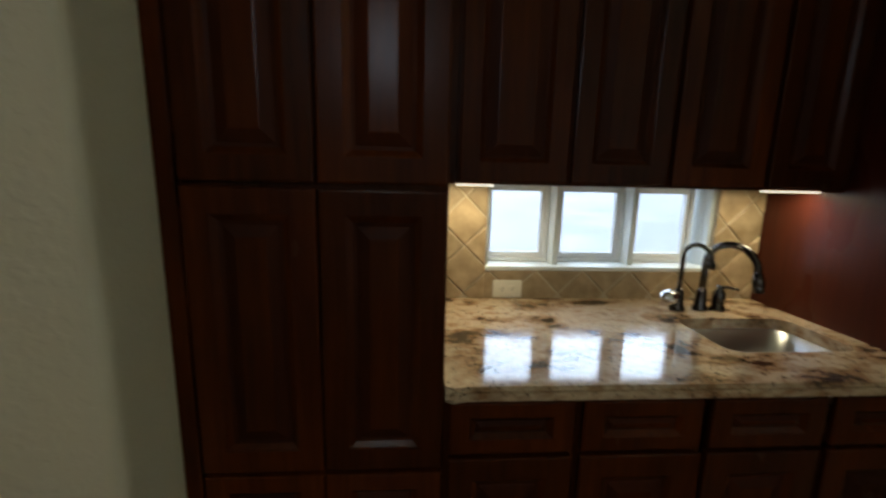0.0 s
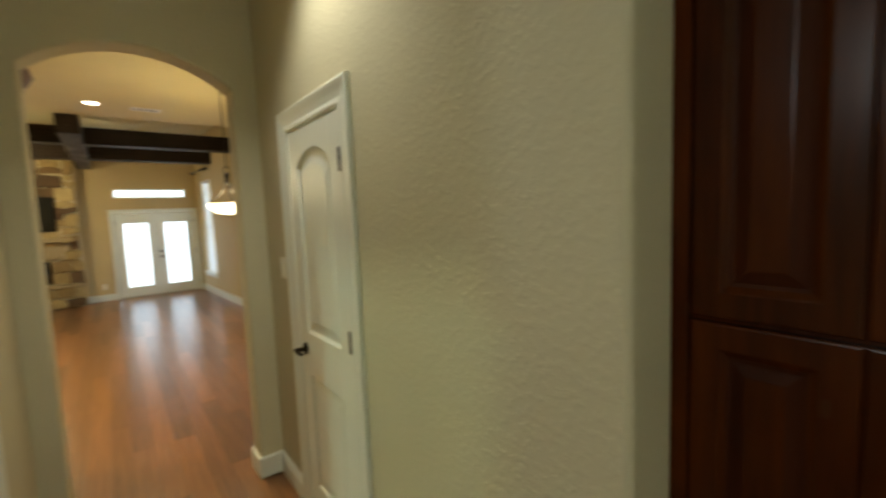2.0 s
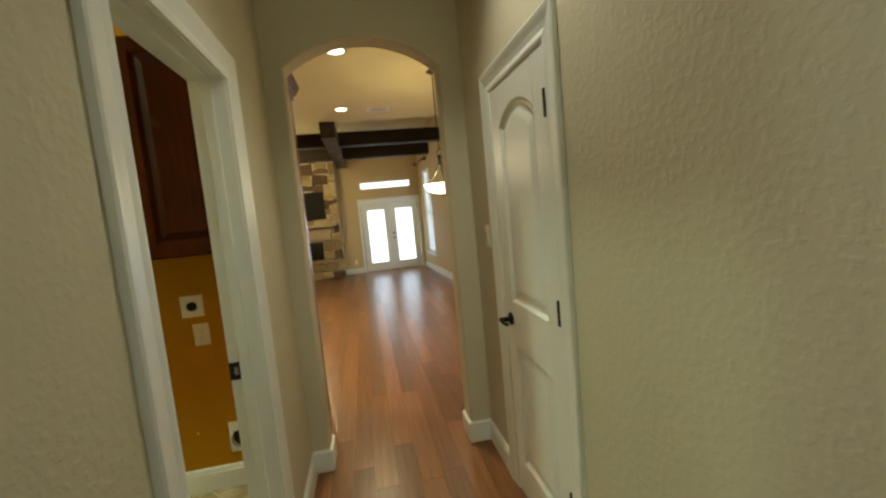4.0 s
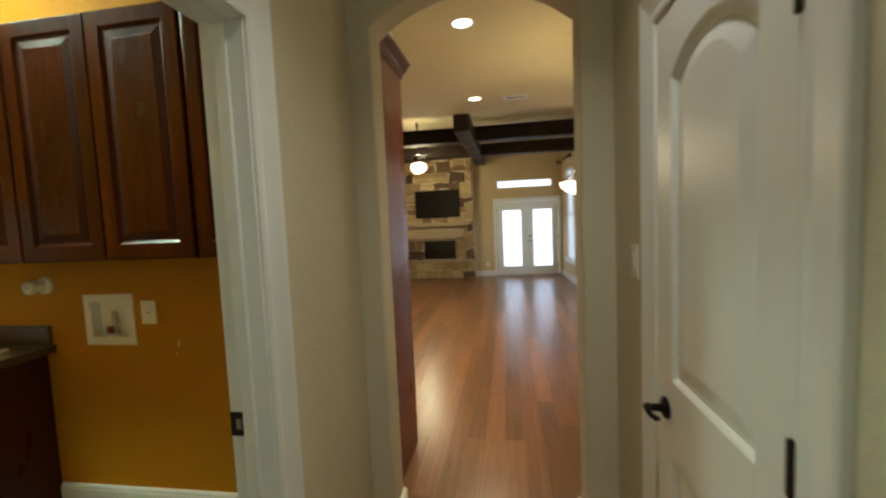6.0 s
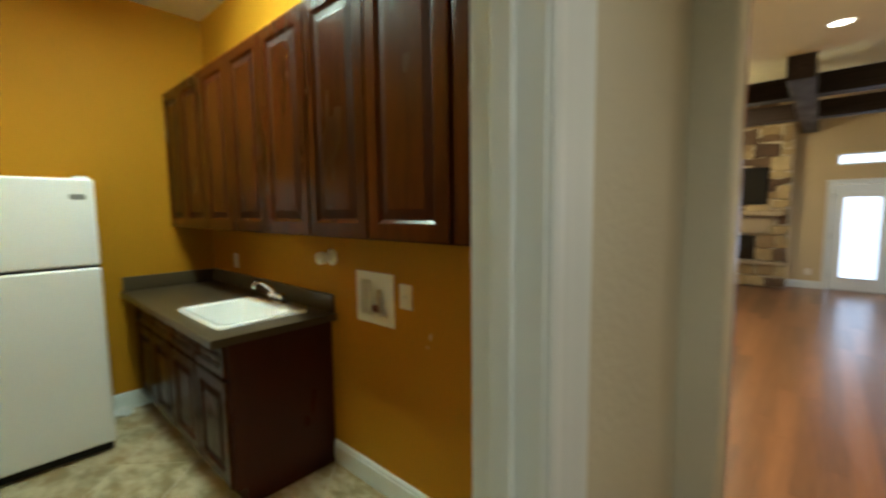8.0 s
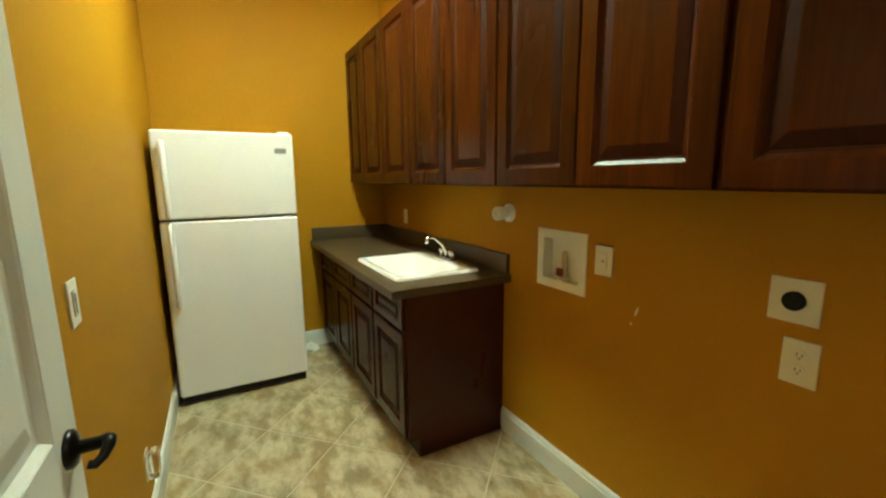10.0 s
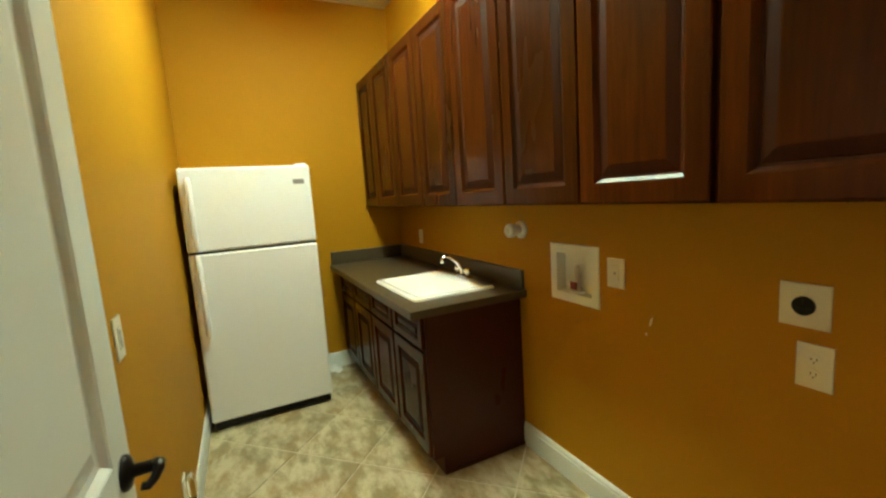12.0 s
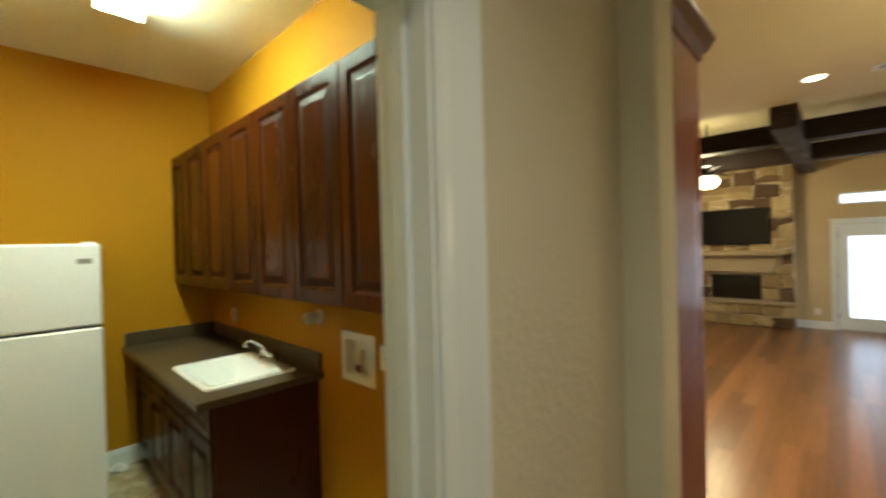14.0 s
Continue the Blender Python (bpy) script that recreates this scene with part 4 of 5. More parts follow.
loops(bm, [rounded(KX0, KX1, KY0, KY1, 0.035, 0.9155), rounded(KX0 + 0.002, KX1 - 0.002, KY0 + 0.002, KY1 - 0.002, 0.034, 0.926), rounded(KX0 + 0.010, KX1 - 0.010, KY0 + 0.010, KY1 - 0.010, 0.03, 0.931),
           rounded(KX0 + 0.035, KX1 - 0.035, KY0 + 0.035, KY1 - 0.11, 0.045, 0.930), rounded(KX0 + 0.045, KX1 - 0.045, KY0 + 0.045, KY1 - 0.12, 0.045, 0.918), rounded(KX0 + 0.06, KX1 - 0.06, KY0 + 0.06, KY1 - 0.135, 0.05, 0.73), rounded(KX0 + 0.10, KX1 - 0.10, KY0 + 0.10, KY1 - 0.17, 0.05, 0.705)])
bmesh.ops.recalc_face_normals(bm, faces=bm.faces[:])
part("basin", bm, PORCELAIN, s, smooth=True)
part("drain", lathe([(0, 0.706), (0.04, 0.706), (0.04, 0.710), (0.015, 0.708), (0, 0.708)], 20, "z", (-2.73, 2.72, 0)), CHROME, s)

fa = thing("laundry_faucet", "chrome two-handle faucet on the laundry sink", "faucet", pose(-2.70, 2.962, 0.930))
part("base", box(-0.085, 0.085, -0.024, 0.024, 0.0, 0.022, 0.008), CHROME, fa)
part("spout", tube([(0, 0, 0.015), (0, -0.004, 0.055), (0, -0.035, 0.105), (0, -0.085, 0.145), (0, -0.115, 0.150), (0, -0.134, 0.136), (0, -0.137, 0.112)], [0.016, 0.015, 0.012, 0.011, 0.011, 0.011, 0.012], 12), CHROME, fa, smooth=True)
for x in (-0.058, 0.058):
    part("knob_handle", lathe([(0, 0.02), (0.014, 0.02), (0.012, 0.035), (0.022, 0.045), (0.025, 0.06), (0.020, 0.072), (0, 0.074)], 14, "z", (x, 0, 0)), CHROME, fa, smooth=True)

# wall cabinets, 1.385 to 2.43 m
UZ0, UZ1, UY = 1.386, 2.430, 2.788
for x0, x1, n in ((-4.086, -3.708, 1), (-3.704, -2.838, 2), (-2.834, -1.968, 2), (-1.964, -1.098, 2), (-1.084, -0.646, 1)):
    c = thing("laundry_wall_cabinet", "cherry stained wall cabinet with raised-panel doors", "cabinet", pose(x0, UY, 0), "laundry wall cabinets")
    w = x1 - x0
    part("body", box(0, w, 0.021, 0.311, UZ0, UZ1), CHERRY, c)
    for k in range(n):
        cabinet_door(c, "door", 0.003 + w / n * k, UZ0 + 0.004, w / n * (k + 1) - 0.003, UZ1 - 0.004, 0.0, 0.062)
solid("cabinet_filler", box(-1.097, -1.085, 2.806, 3.098, UZ0, UZ1), CHERRY, "dark cherry filler between wall cabinets", "filler")

# washer hookup box
wx0, wx1, wz0, wz1 = -2.035, -1.750, 0.925, 1.180
b = thing("washer_outlet_box", "white recessed washer hookup box with red valve", "outlet box")
part("flange", frame_ring(wx0 - 0.008, wz0 - 0.008, wx1 + 0.008, wz1 + 0.008, 0.042, 0.042, LY1 - 0.006, LY1, 0.003), WHITE_PLASTIC, b)
bm = boxes((wx0 + 0.03, wx1 - 0.03, LY1 + 0.054, LY1 + 0.058, wz0 + 0.03, wz1 - 0.03), (wx0 + 0.026, wx0 + 0.03, LY1, LY1 + 0.058, wz0 + 0.026, wz1 - 0.026), (wx1 - 0.03, wx1 - 0.026, LY1, LY1 + 0.058, wz0 + 0.026, wz1 - 0.026), (wx0 + 0.03, wx1 - 0.03, LY1, LY1 + 0.058, wz0 + 0.026, wz0 + 0.03), (wx0 + 0.03, wx1 - 0.03, LY1, LY1 + 0.058, wz1 - 0.03, wz1 - 0.026))
part("recess", bm, WHITE_PLASTIC, b)
v = part("valve_body", lathe([(0, 0), (0.018, 0), (0.018, 0.022), (0.011, 0.028), (0.011, 0.070), (0.015, 0.075), (0.010, 0.128), (0, 0.131)], 14, "z", (-1.905, LY1 + 0.034, wz0 + 0.034)), material("brass_fitting", (0.60, 0.50, 0.40), 0.35, 0.6), b, "brass supply valve", smooth=True)
part("valve_lever", box(-1.926, -1.886, LY1 + 0.002, LY1 + 0.014, wz0 + 0.050, wz0 + 0.088, 0.005), RED_PLASTIC, v, "red valve lever")
part("valve_stem", tube([(-1.905, LY1 + 0.012, wz0 + 0.07), (-1.905, LY1 + 0.034, wz0 + 0.07)], 0.008, 8), CHROME, v)
part("drain_cup", lathe([(0, 0), (0.03, 0), (0.034, 0.012), (0.026, 0.014), (0.02, 0.004), (0, 0.004)], 18, "z", (-1.905, LY1 + 0.032, wz0 + 0.030)), WHITE_PLASTIC, b)

# capped pipe stub
p = thing("pipe_cap", "white plastic pipe stub with a threaded cap", "pipe cap")
part("flange", lathe([(0, 0), (0.047, 0), (0.047, -0.010), (0.040, -0.016), (0.034, -0.018), (0.0, -0.018)], 24, "y", (-2.27, LY1, 1.24)), WHITE_PLASTIC, p, smooth=False)
part("stub", lathe([(0, -0.015), (0.026, -0.015), (0.026, -0.055), (0.034, -0.056), (0.036, -0.085), (0.030, -0.092), (0, -0.092)], 24, "y", (-2.27, LY1, 1.24)), WHITE_PLASTIC, p)
part("cap_square", box(-2.282, -2.258, LY1 - 0.104, LY1 - 0.09, 1.228, 1.252, 0.003), WHITE_PLASTIC, p)

cover_plate("wall_outlet", "ivory outlet plate beside the washer box", "outlet", 0.086, 0.122, pose(-1.655, LY1, 1.09), "decora")
cover_plate("wall_outlet", "ivory outlet plate above the laundry counter", "outlet", 0.072, 0.115, pose(-3.63, LY1, 1.12), "outlet")
cover_plate("dryer_outlet", "ivory plate with black round dryer receptacle", "outlet", 0.118, 0.122, pose(-1.028, LY1, 1.09), "range")
cover_plate("wall_outlet", "ivory duplex outlet plate below the dryer receptacle", "outlet", 0.084, 0.126, pose(-1.000, LY1, 0.925), "outlet")
cover_plate("dimmer_switch", "ivory rocker switch plate on the mustard wall", "switch", 0.076, 0.120, pose(-1.87, LY0, 1.12, 0, 0, 180), "rocker")
CLEAR = material("clear_plastic", (0.95, 0.97, 0.95), 0.05)
nodes_of(CLEAR)[2].inputs["Transmission Weight"].default_value = 1.0
nodes_of(CLEAR)[2].inputs["IOR"].default_value = 1.3
o = cover_plate("wall_outlet", "ivory outlet near the floor with clear child cover", "outlet", 0.072, 0.116, pose(-2.44, LY0, 0.29, 0, 0, 180), "outlet")
cover = part("clear_cover", box(-0.036, 0.036, -0.045, -0.0085, -0.055, 0.055, 0.010), CLEAR, o, "clear plastic cover")
cover.visible_shadow = False

# dryer duct stub with plate
vnt = thing("dryer_vent", "white dryer vent collar low on the wall", "vent")
part("plate", frame_ring(-0.935, 0.205, -0.785, 0.385, 0.018, 0.018, LY1 - 0.006, LY1), WHITE_PLASTIC, vnt)
bm = bmesh.new()
rows = []
for r, y in ((0.062, LY1 - 0.004), (0.062, LY1 - 0.045), (0.056, LY1 - 0.045), (0.056, LY1 - 0.002)):
    rows.append([(-0.86 + r * math.cos(2 * math.pi * i / 28), y, 0.295 + r * math.sin(2 * math.pi * i / 28)) for i in range(28)])
loops(bm, rows, close=False)
bmesh.ops.recalc_face_normals(bm, faces=bm.faces[:])
part("collar", bm, WHITE_PLASTIC, vnt)
part("backing", box(-0.92, -0.80, LY1 - 0.005, LY1 - 0.001, 0.22, 0.37), WHITE_PLASTIC, vnt)
# flat black disc put in for the duct's unlit depth
part("duct_opening", lathe([(0, LY1 - 0.0065), (0.055, LY1 - 0.0065), (0.055, LY1 - 0.0055), (0, LY1 - 0.0055)], 28, "y", (-0.86, 0, 0.295)), SOOT_HOLLOW, vnt, "flat black disc for the unlit duct opening")

# scuffs on the wall
SCUFF = material("pale_plaster_scuff", (0.68, 0.55, 0.30), 0.9)
for (x, z), (w, h), a in (((-1.497, 0.925), (0.010, 0.042), 18), ((-1.517, 0.872), (0.008, 0.012), 0), ((-1.1, 0.35), (0.006, 0.02), -30)):
    bm = prism([(0, -h / 2), (w / 2, -h / 5), (w / 3, h / 3), (0, h / 2), (-w / 2, h / 6), (-w / 3, -h / 3)], "y", -0.0015, 0)
    solid("wall_scuff", bm, SCUFF, "small pale chip in the mustard paint", "scuff", m=pose(x, LY1, z, 0, a, 0))

# coil of white tubing on the floor by the end wall
pts = [(-4.0 + (0.060 - 0.0008 * i) * math.cos(i * 0.35), 2.36 + (0.060 - 0.0008 * i) * math.sin(i * 0.35), 0.011 + 0.012 * i * 0.35 / 6.28) for i in range(72)]
solid("tubing_coil", tube(pts, 0.009, 8), WHITE_PLASTIC, "small coil of white plastic tubing on the tiles", "tubing", smooth=True)

# ceiling lamp
lamp = thing("fluorescent_lamp", "lit fluorescent wraparound lamp on the laundry ceiling", "ceiling light")
LZ = CEIL_Z + 0.06
part("base_pan", box(-2.955, -2.125, 2.175, 2.405, LZ - 0.02, LZ, 0.003), WHITE_PLASTIC, lamp)
part("diffuser", prism([(2.180, LZ - 0.02), (2.185, LZ - 0.060), (2.21, LZ - 0.082), (2.37, LZ - 0.082), (2.395, LZ - 0.060), (2.400, LZ - 0.02)], "x", -2.945, -2.135), TUBE_LIGHT, lamp, "glowing diffuser")
for x in (-2.955, -2.135):
    part("end_cap", box(x, x + 0.010, 2.178, 2.402, LZ - 0.084, LZ - 0.02, 0.002), WHITE_PLASTIC, lamp)

# ---- hall ----
cover_plate("light_switch", "ivory light switch plate on the hall wall", "switch", 0.076, 0.120, pose(FACE_R, 2.775, 1.33, 0, 0, -90), "rocker")

# ---- kitchen and living room ----
k = thing("kitchen_tall_cabinet", "tall reddish cherry kitchen cabinet end with crown", "cabinet")
part("side_panel", box(-0.475, -0.455, 3.19, 3.87, 0.0, 2.46, 0.002), KITCHEN_WOOD, k)
part("body", box(-1.15, -0.476, 3.20, 3.85, 0.0, 2.46), CHERRY, k)
part("front_stile", box(-0.52, -0.456, 3.871, 3.89, 0.0, 2.46, 0.003), KITCHEN_WOOD, k)
part("front_door", box(-1.15, -0.53, 3.851, 3.885, 0.05, 2.44, 0.003), CHERRY, k)
bm = bmesh.new()
rows = [[(-1.15, 3.19, z), (-0.456 + d, 3.19, z), (-0.456 + d, 3.89 + d, z), (-1.15, 3.89 + d, z)] for d, z in ((0.0, 2.40), (0.012, 2.405), (0.014, 2.43), (0.030, 2.445), (0.050, 2.49), (0.056, 2.495), (0.056, 2.515))]
loops(bm, rows)
bmesh.ops.recalc_face_normals(bm, faces=bm.faces[:])
part("crown", bm, KITCHEN_WOOD, k, "stepped crown moulding")


def recessed(x, y):
    r = thing("recessed_light", "lit round recessed ceiling light with white trim", "ceiling light", pose(x, y, CEIL_Z), "recessed ceiling lights")
    bm = bmesh.new()
    rows = [[(q * math.cos(2 * math.pi * i / 28), q * math.sin(2 * math.pi * i / 28), z) for i in range(28)] for q, z in ((0.095, 0.0), (0.095, -0.004), (0.078, -0.008), (0.070, -0.002))]
    loops(bm, rows, close=False)
    bmesh.ops.recalc_face_normals(bm, faces=bm.faces[:])
    part("trim_ring", bm, WHITE_PLASTIC, r, smooth=True)
    part("bulb", lathe([(0, -0.001), (0.071, -0.001), (0.071, -0.004), (0.04, -0.007), (0, -0.008)], 24), BULB, r, "glowing bulb face")


# fixtures at x = -1.7 and -1.9 are unseen, added for their lights
for x, y in ((0.36, 1.95), (-1.7, 0.55), (-0.11, 4.58), (-0.17, 6.68), (-1.9, 4.6), (-1.9, 6.7)):
    recessed(x, y)

g = thing("ceiling_vent", "white louvred air vent in the ceiling", "vent", pose(0.345, 6.775, CEIL_Z, 0, 0, 2))
# black sheet behind the slats: the vent's inner darkness put into its colour
part("backing", box(-0.12, 0.12, -0.05, 0.05, -0.002, 0.0), SOOT_HOLLOW, g)
bm = frame_ring(-0.155, -0.085, 0.155, 0.085, 0.03, 0.03, -0.008, 0.0)
part("frame", bm, WHITE_PLASTIC, g, m=Matrix.Rotation(radians(-90), 4, "X") @ Matrix.Diagonal((1, -1, 1, 1)))
for i in range(5):
    y = -0.044 + 0.022 * i
    part("slat", box(-0.125, 0.125, -0.0045, 0.0045, -0.0008, 0.0008), WHITE_PLASTIC, g, m=pose(0, y, -0.004, 6, 0, 0))

# pendant lamp over the dining spot
p = thing("pendant_lamp", "bronze pendant lamp with lit alabaster bowl", "pendant lamp", pose(0.88, 5.23, 0))
part("canopy", lathe([(0, CEIL_Z), (0.065, CEIL_Z), (0.062, CEIL_Z - 0.012), (0.03, CEIL_Z - 0.028), (0.01, CEIL_Z - 0.034), (0, CEIL_Z - 0.034)], 22), BLACK, p, smooth=True)
part("rod", tube([(0, 0, CEIL_Z - 0.03), (0, 0, 2.16)], 0.006, 8), BLACK, p)
part("loop", tube([(0.03 * math.cos(a), 0, 2.13 + 0.035 * math.sin(a)) for a in (2 * math.pi * i / 16 for i in range(17))], 0.005, 8), BLACK, p, smooth=True)
part("hub", lathe([(0, 2.10), (0.022, 2.10), (0.03, 2.07), (0.018, 2.04), (0.025, 2.01), (0.014, 1.98), (0, 1.98)], 16), BLACK, p, smooth=True)
for a in (30, 150, 270):
    c, s = math.cos(radians(a)), math.sin(radians(a))
    part("arm", tube([(0.015 * c, 0.015 * s, 2.04), (0.05 * c, 0.05 * s, 1.93), (0.10 * c, 0.10 * s, 1.86), (0.165 * c, 0.165 * s, 1.82), (0.196 * c, 0.196 * s, 1.786)], [0.007, 0.008, 0.008, 0.008, 0.006], 8), BLACK, p, smooth=True)
bm = bmesh.new()
rows = [[(r * math.cos(2 * math.pi * i / 36), r * math.sin(2 * math.pi * i / 36), z) for i in range(36)] for r, z in ((0.200, 1.785), (0.206, 1.780), (0.201, 1.765), (0.182, 1.735), (0.147, 1.704), (0.094, 1.680), (0.041, 1.671), (0.012, 1.669))]
loops(bm, rows)
bmesh.ops.recalc_face_normals(bm, faces=bm.faces[:])
part("bowl", bm, LAMP_GLASS, p, "glowing alabaster glass bowl", smooth=True)
part("finial", lathe([(0, 1.669), (0.014, 1.669), (0.010, 1.655), (0.006, 1.645), (0, 1.64)], 12), BLACK, p, smooth=True)

# ceiling fan with lamp
fan = thing("ceiling_fan", "dark ceiling fan with a lit glass bowl", "ceiling fan", pose(-1.55, 9.6, 0))
part("downrod", tube([(0, 0, CEIL_Z + 0.45), (0, 0, 2.78)], 0.013, 8), BLACK, fan)
part("motor", lathe([(0, 2.80), (0.07, 2.80), (0.12, 2.76), (0.12, 2.68), (0.08, 2.64), (0, 2.64)], 24), BLACK, fan, smooth=True)
for i in range(5):
    m = pose(0, 0, 2.70, 0, 0, 4 + 72 * i)
    bl = part("blade", prism([(0.20, -0.05), (0.62, -0.07), (0.66, -0.04), (0.66, 0.04), (0.62, 0.07), (0.20, 0.05)], "z", -0.005, 0.005), BEAM_WOOD_X, fan, m=m @ pose(0, 0, 0, 10, 0, 0))
    part("blade_arm", box(0.10, 0.24, -0.015, 0.015, -0.012, -0.006), BLACK, fan, m=m)
bm = bmesh.new()
rows = [[(r * math.cos(2 * math.pi * i / 28), r * math.sin(2 * math.pi * i / 28), z) for i in range(28)] for r, z in ((0.09, 2.64), (0.15, 2.60), (0.165, 2.55), (0.14, 2.49), (0.08, 2.455), (0.02, 2.445))]
loops(bm, rows)
bmesh.ops.recalc_face_normals(bm, faces=bm.faces[:])
part("lamp_bowl", bm, LAMP_GLASS, fan, "glowing glass bowl", smooth=True)

# beams
for y0, y1, z0 in ((8.54, 8.79, 2.815), (10.12, 10.37, 2.785)):
    bm = prism([(y0, z0), (y1, z0), (y1, z0 + 0.245), (y0, z0 + 0.245)], "x", -7.9, LIV((y0 + y1) / 2) - 0.004, 0.012)
    solid("ceiling_beam", bm, BEAM_WOOD_X, "dark stained cross beam below the raised ceiling", "beam")
solid("ceiling_beam", box(-0.550, -0.320, 7.425, FD - 0.004, 2.770, 3.040, 0.012), BEAM_WOOD, "dark stained long beam crossing the others", "beam")

# french doors and transom
fd = tagged(new("door_3"), "white glazed french double doors to the outside", "door", kind="structure")
part("casing_leg", box(DX0 - 0.072, DX0, FD - 0.022, FD, 0, DZ + 0.065, 0.004), TRIM, fd)
part("casing_leg", box(DX1, DX1 + 0.072, FD - 0.022, FD, 0, DZ + 0.065, 0.004), TRIM, fd)
part("casing_head", box(DX0, DX1, FD - 0.022, FD, DZ, DZ + 0.065, 0.004), TRIM, fd)
part("casing_cap", box(DX0 - 0.085, DX1 + 0.085, FD - 0.032, FD, DZ + 0.066, DZ + 0.085, 0.004), TRIM, fd)
part("sill", box(DX0, DX1, FD, FD + 0.13, -0.008, 0.02, 0.004), STEEL, fd)
mid = (DX0 + DX1) / 2
for a, b, hx in ((DX0 + 0.012, mid - 0.002, mid - 0.055), (mid + 0.002, DX1 - 0.012, mid + 0.055)):
    leaf = part("leaf", frame_ring(a, 0.022, b, DZ - 0.012, 0.140, 0.21, FD + 0.02, FD + 0.062), TRIM, fd)
    part("glazing_bead", frame_ring(a + 0.125, 0.210, b - 0.125, DZ - 0.200, 0.022, 0.022, FD + 0.012, FD + 0.022), TRIM, leaf)
    pane = part("pane", box(a + 0.135, b - 0.135, FD + 0.036, FD + 0.040, 0.22, DZ - 0.21), GLASS, leaf)
    pane.visible_shadow = False
    for z in (0.25, 0.95, 1.65):
        part("hinge", box(a - 0.006 if hx < mid else b - 0.006, a + 0.006 if hx < mid else b + 0.006, FD + 0.010, FD + 0.02, z - 0.045, z + 0.045), BLACK, leaf)
for z in (0.855, 0.975):
    part("knob", lathe([(0, 0), (0.028, 0), (0.028, -0.008), (0.012, -0.014), (0.012, -0.03), (0.026, -0.042), (0.022, -0.058), (0, -0.062)], 16, "y", (mid + 0.06, FD + 0.02, z)), BLACK, fd, "black door knob", smooth=True)
tr = tagged(new("window_4"), "narrow white transom window above the french doors", "window", kind="structure")
part("window_frame", frame_ring(TX0, TZ0, TX1, TZ1, 0.03, 0.03, FD - 0.004, FD + 0.06), TRIM, tr)
pane = part("pane", box(TX0 + 0.03, TX1 - 0.03, FD + 0.03, FD + 0.034, TZ0 + 0.03, TZ1 - 0.03), GLASS, tr)
pane.visible_shadow = False
cover_plate("wall_outlet", "ivory outlet plate low on the living room wall", "outlet", 0.072, 0.115, pose(-0.33, FD, 0.30), "outlet")

# side windows with blinds
for n, (y0, y1) in enumerate(WINS):
    a = math.degrees(math.atan(0.065))
    base = pose(LIV(y1), y1, 0, 0, 0, -90 + a)
    w = y1 - y0
    win = tagged(new("window_%d" % (5 + n)), "tall white window with lowered horizontal blinds", "window", kind="structure")
    win.matrix_basis = base
    part("window_frame", frame_ring(0, WINZ[0], w, WINZ[1], 0.035, 0.035, 0.07, 0.13), WHITE_PLASTIC, win)
    part("meeting_rail", box(0.03, w - 0.03, 0.075, 0.125, 1.46, 1.51), WHITE_PLASTIC, win)
    pane = part("pane", box(0.03, w - 0.03, 0.10, 0.104, WINZ[0] + 0.03, WINZ[1] - 0.03), GLASS, win)
    pane.visible_shadow = False
    part("window_sill", box(-0.05, w + 0.05, -0.045, 0.07, WINZ[0] - 0.028, WINZ[0], 0.005), TRIM, win)
    part("apron", box(-0.03, w + 0.03, -0.014, 0, WINZ[0] - 0.09, WINZ[0] - 0.028, 0.004), TRIM, win)
    bl = thing("window_blind", "white horizontal slat blind hanging in the window", "blind", base, "window blinds")
    part("head_rail", box(0.008, w - 0.008, 0.01, 0.06, WINZ[1] - 0.05, WINZ[1], 0.004), SLAT, bl)
    part("bottom_rail", box(0.01, w - 0.01, 0.015, 0.055, WINZ[0] + 0.006, WINZ[0] + 0.026, 0.004), SLAT, bl)
    me = mesh_of("slat", box(0.01, w - 0.01, -0.024, 0.024, -0.0014, 0.0014), SLAT)
    k = 42
    for i in range(k):
        s = new("slat", me)
        s.parent = bl
        s.matrix_basis = pose(0, 0.035, WINZ[0] + 0.05 + i * (WINZ[1] - WINZ[0] - 0.11) / (k - 1), 32, 0, 0)
    for x in (0.12, w - 0.12):
        part("ladder_cord", tube([(x, 0.010, WINZ[0] + 0.02), (x, 0.010, WINZ[1] - 0.03)], 0.0012, 6), SLAT, bl)



def curtain_rod(y0, y1, z):
    """A bare rod on two brackets along the slanting wall."""
    r = thing("curtain_rod", "bare dark bronze curtain rod above the window", "curtain rod", pose(LIV(y1), y1, z, 0, 0, -90 + math.degrees(math.atan(0.065))), "curtain rods")
    w = y1 - y0
    part("rod", tube([(0, -0.075, 0), (w, -0.075, 0)], 0.016, 12), BLACK, r, smooth=True)
    for x, sg in ((0, -1), (w, 1)):
        part("finial", lathe([(0, 0), (0.018, 0), (0.018, sg * 0.012), (0.012, sg * 0.018), (0.032, sg * 0.040), (0.034, sg * 0.056), (0.020, sg * 0.078), (0, sg * 0.084)], 14, "x", (x, -0.075, 0)), BLACK, r, smooth=True)
    for x in (0.08, w - 0.08):
        part("bracket", tube([(x, 0.0, -0.02), (x, -0.03, -0.03), (x, -0.075, -0.02)], 0.008, 8), BLACK, r)


curtain_rod(7.72, 8.50, 2.83)
curtain_rod(10.42, 11.60, 2.72)

# fireplace
FX0, FX1, FY = -2.75, -0.615, 11.395
fp = thing("fireplace", "tan stone fireplace wall with mantel and black firebox", "fireplace")
OX0, OX1, OZ0, OZ1 = -1.885, -1.090, 0.490, 0.945
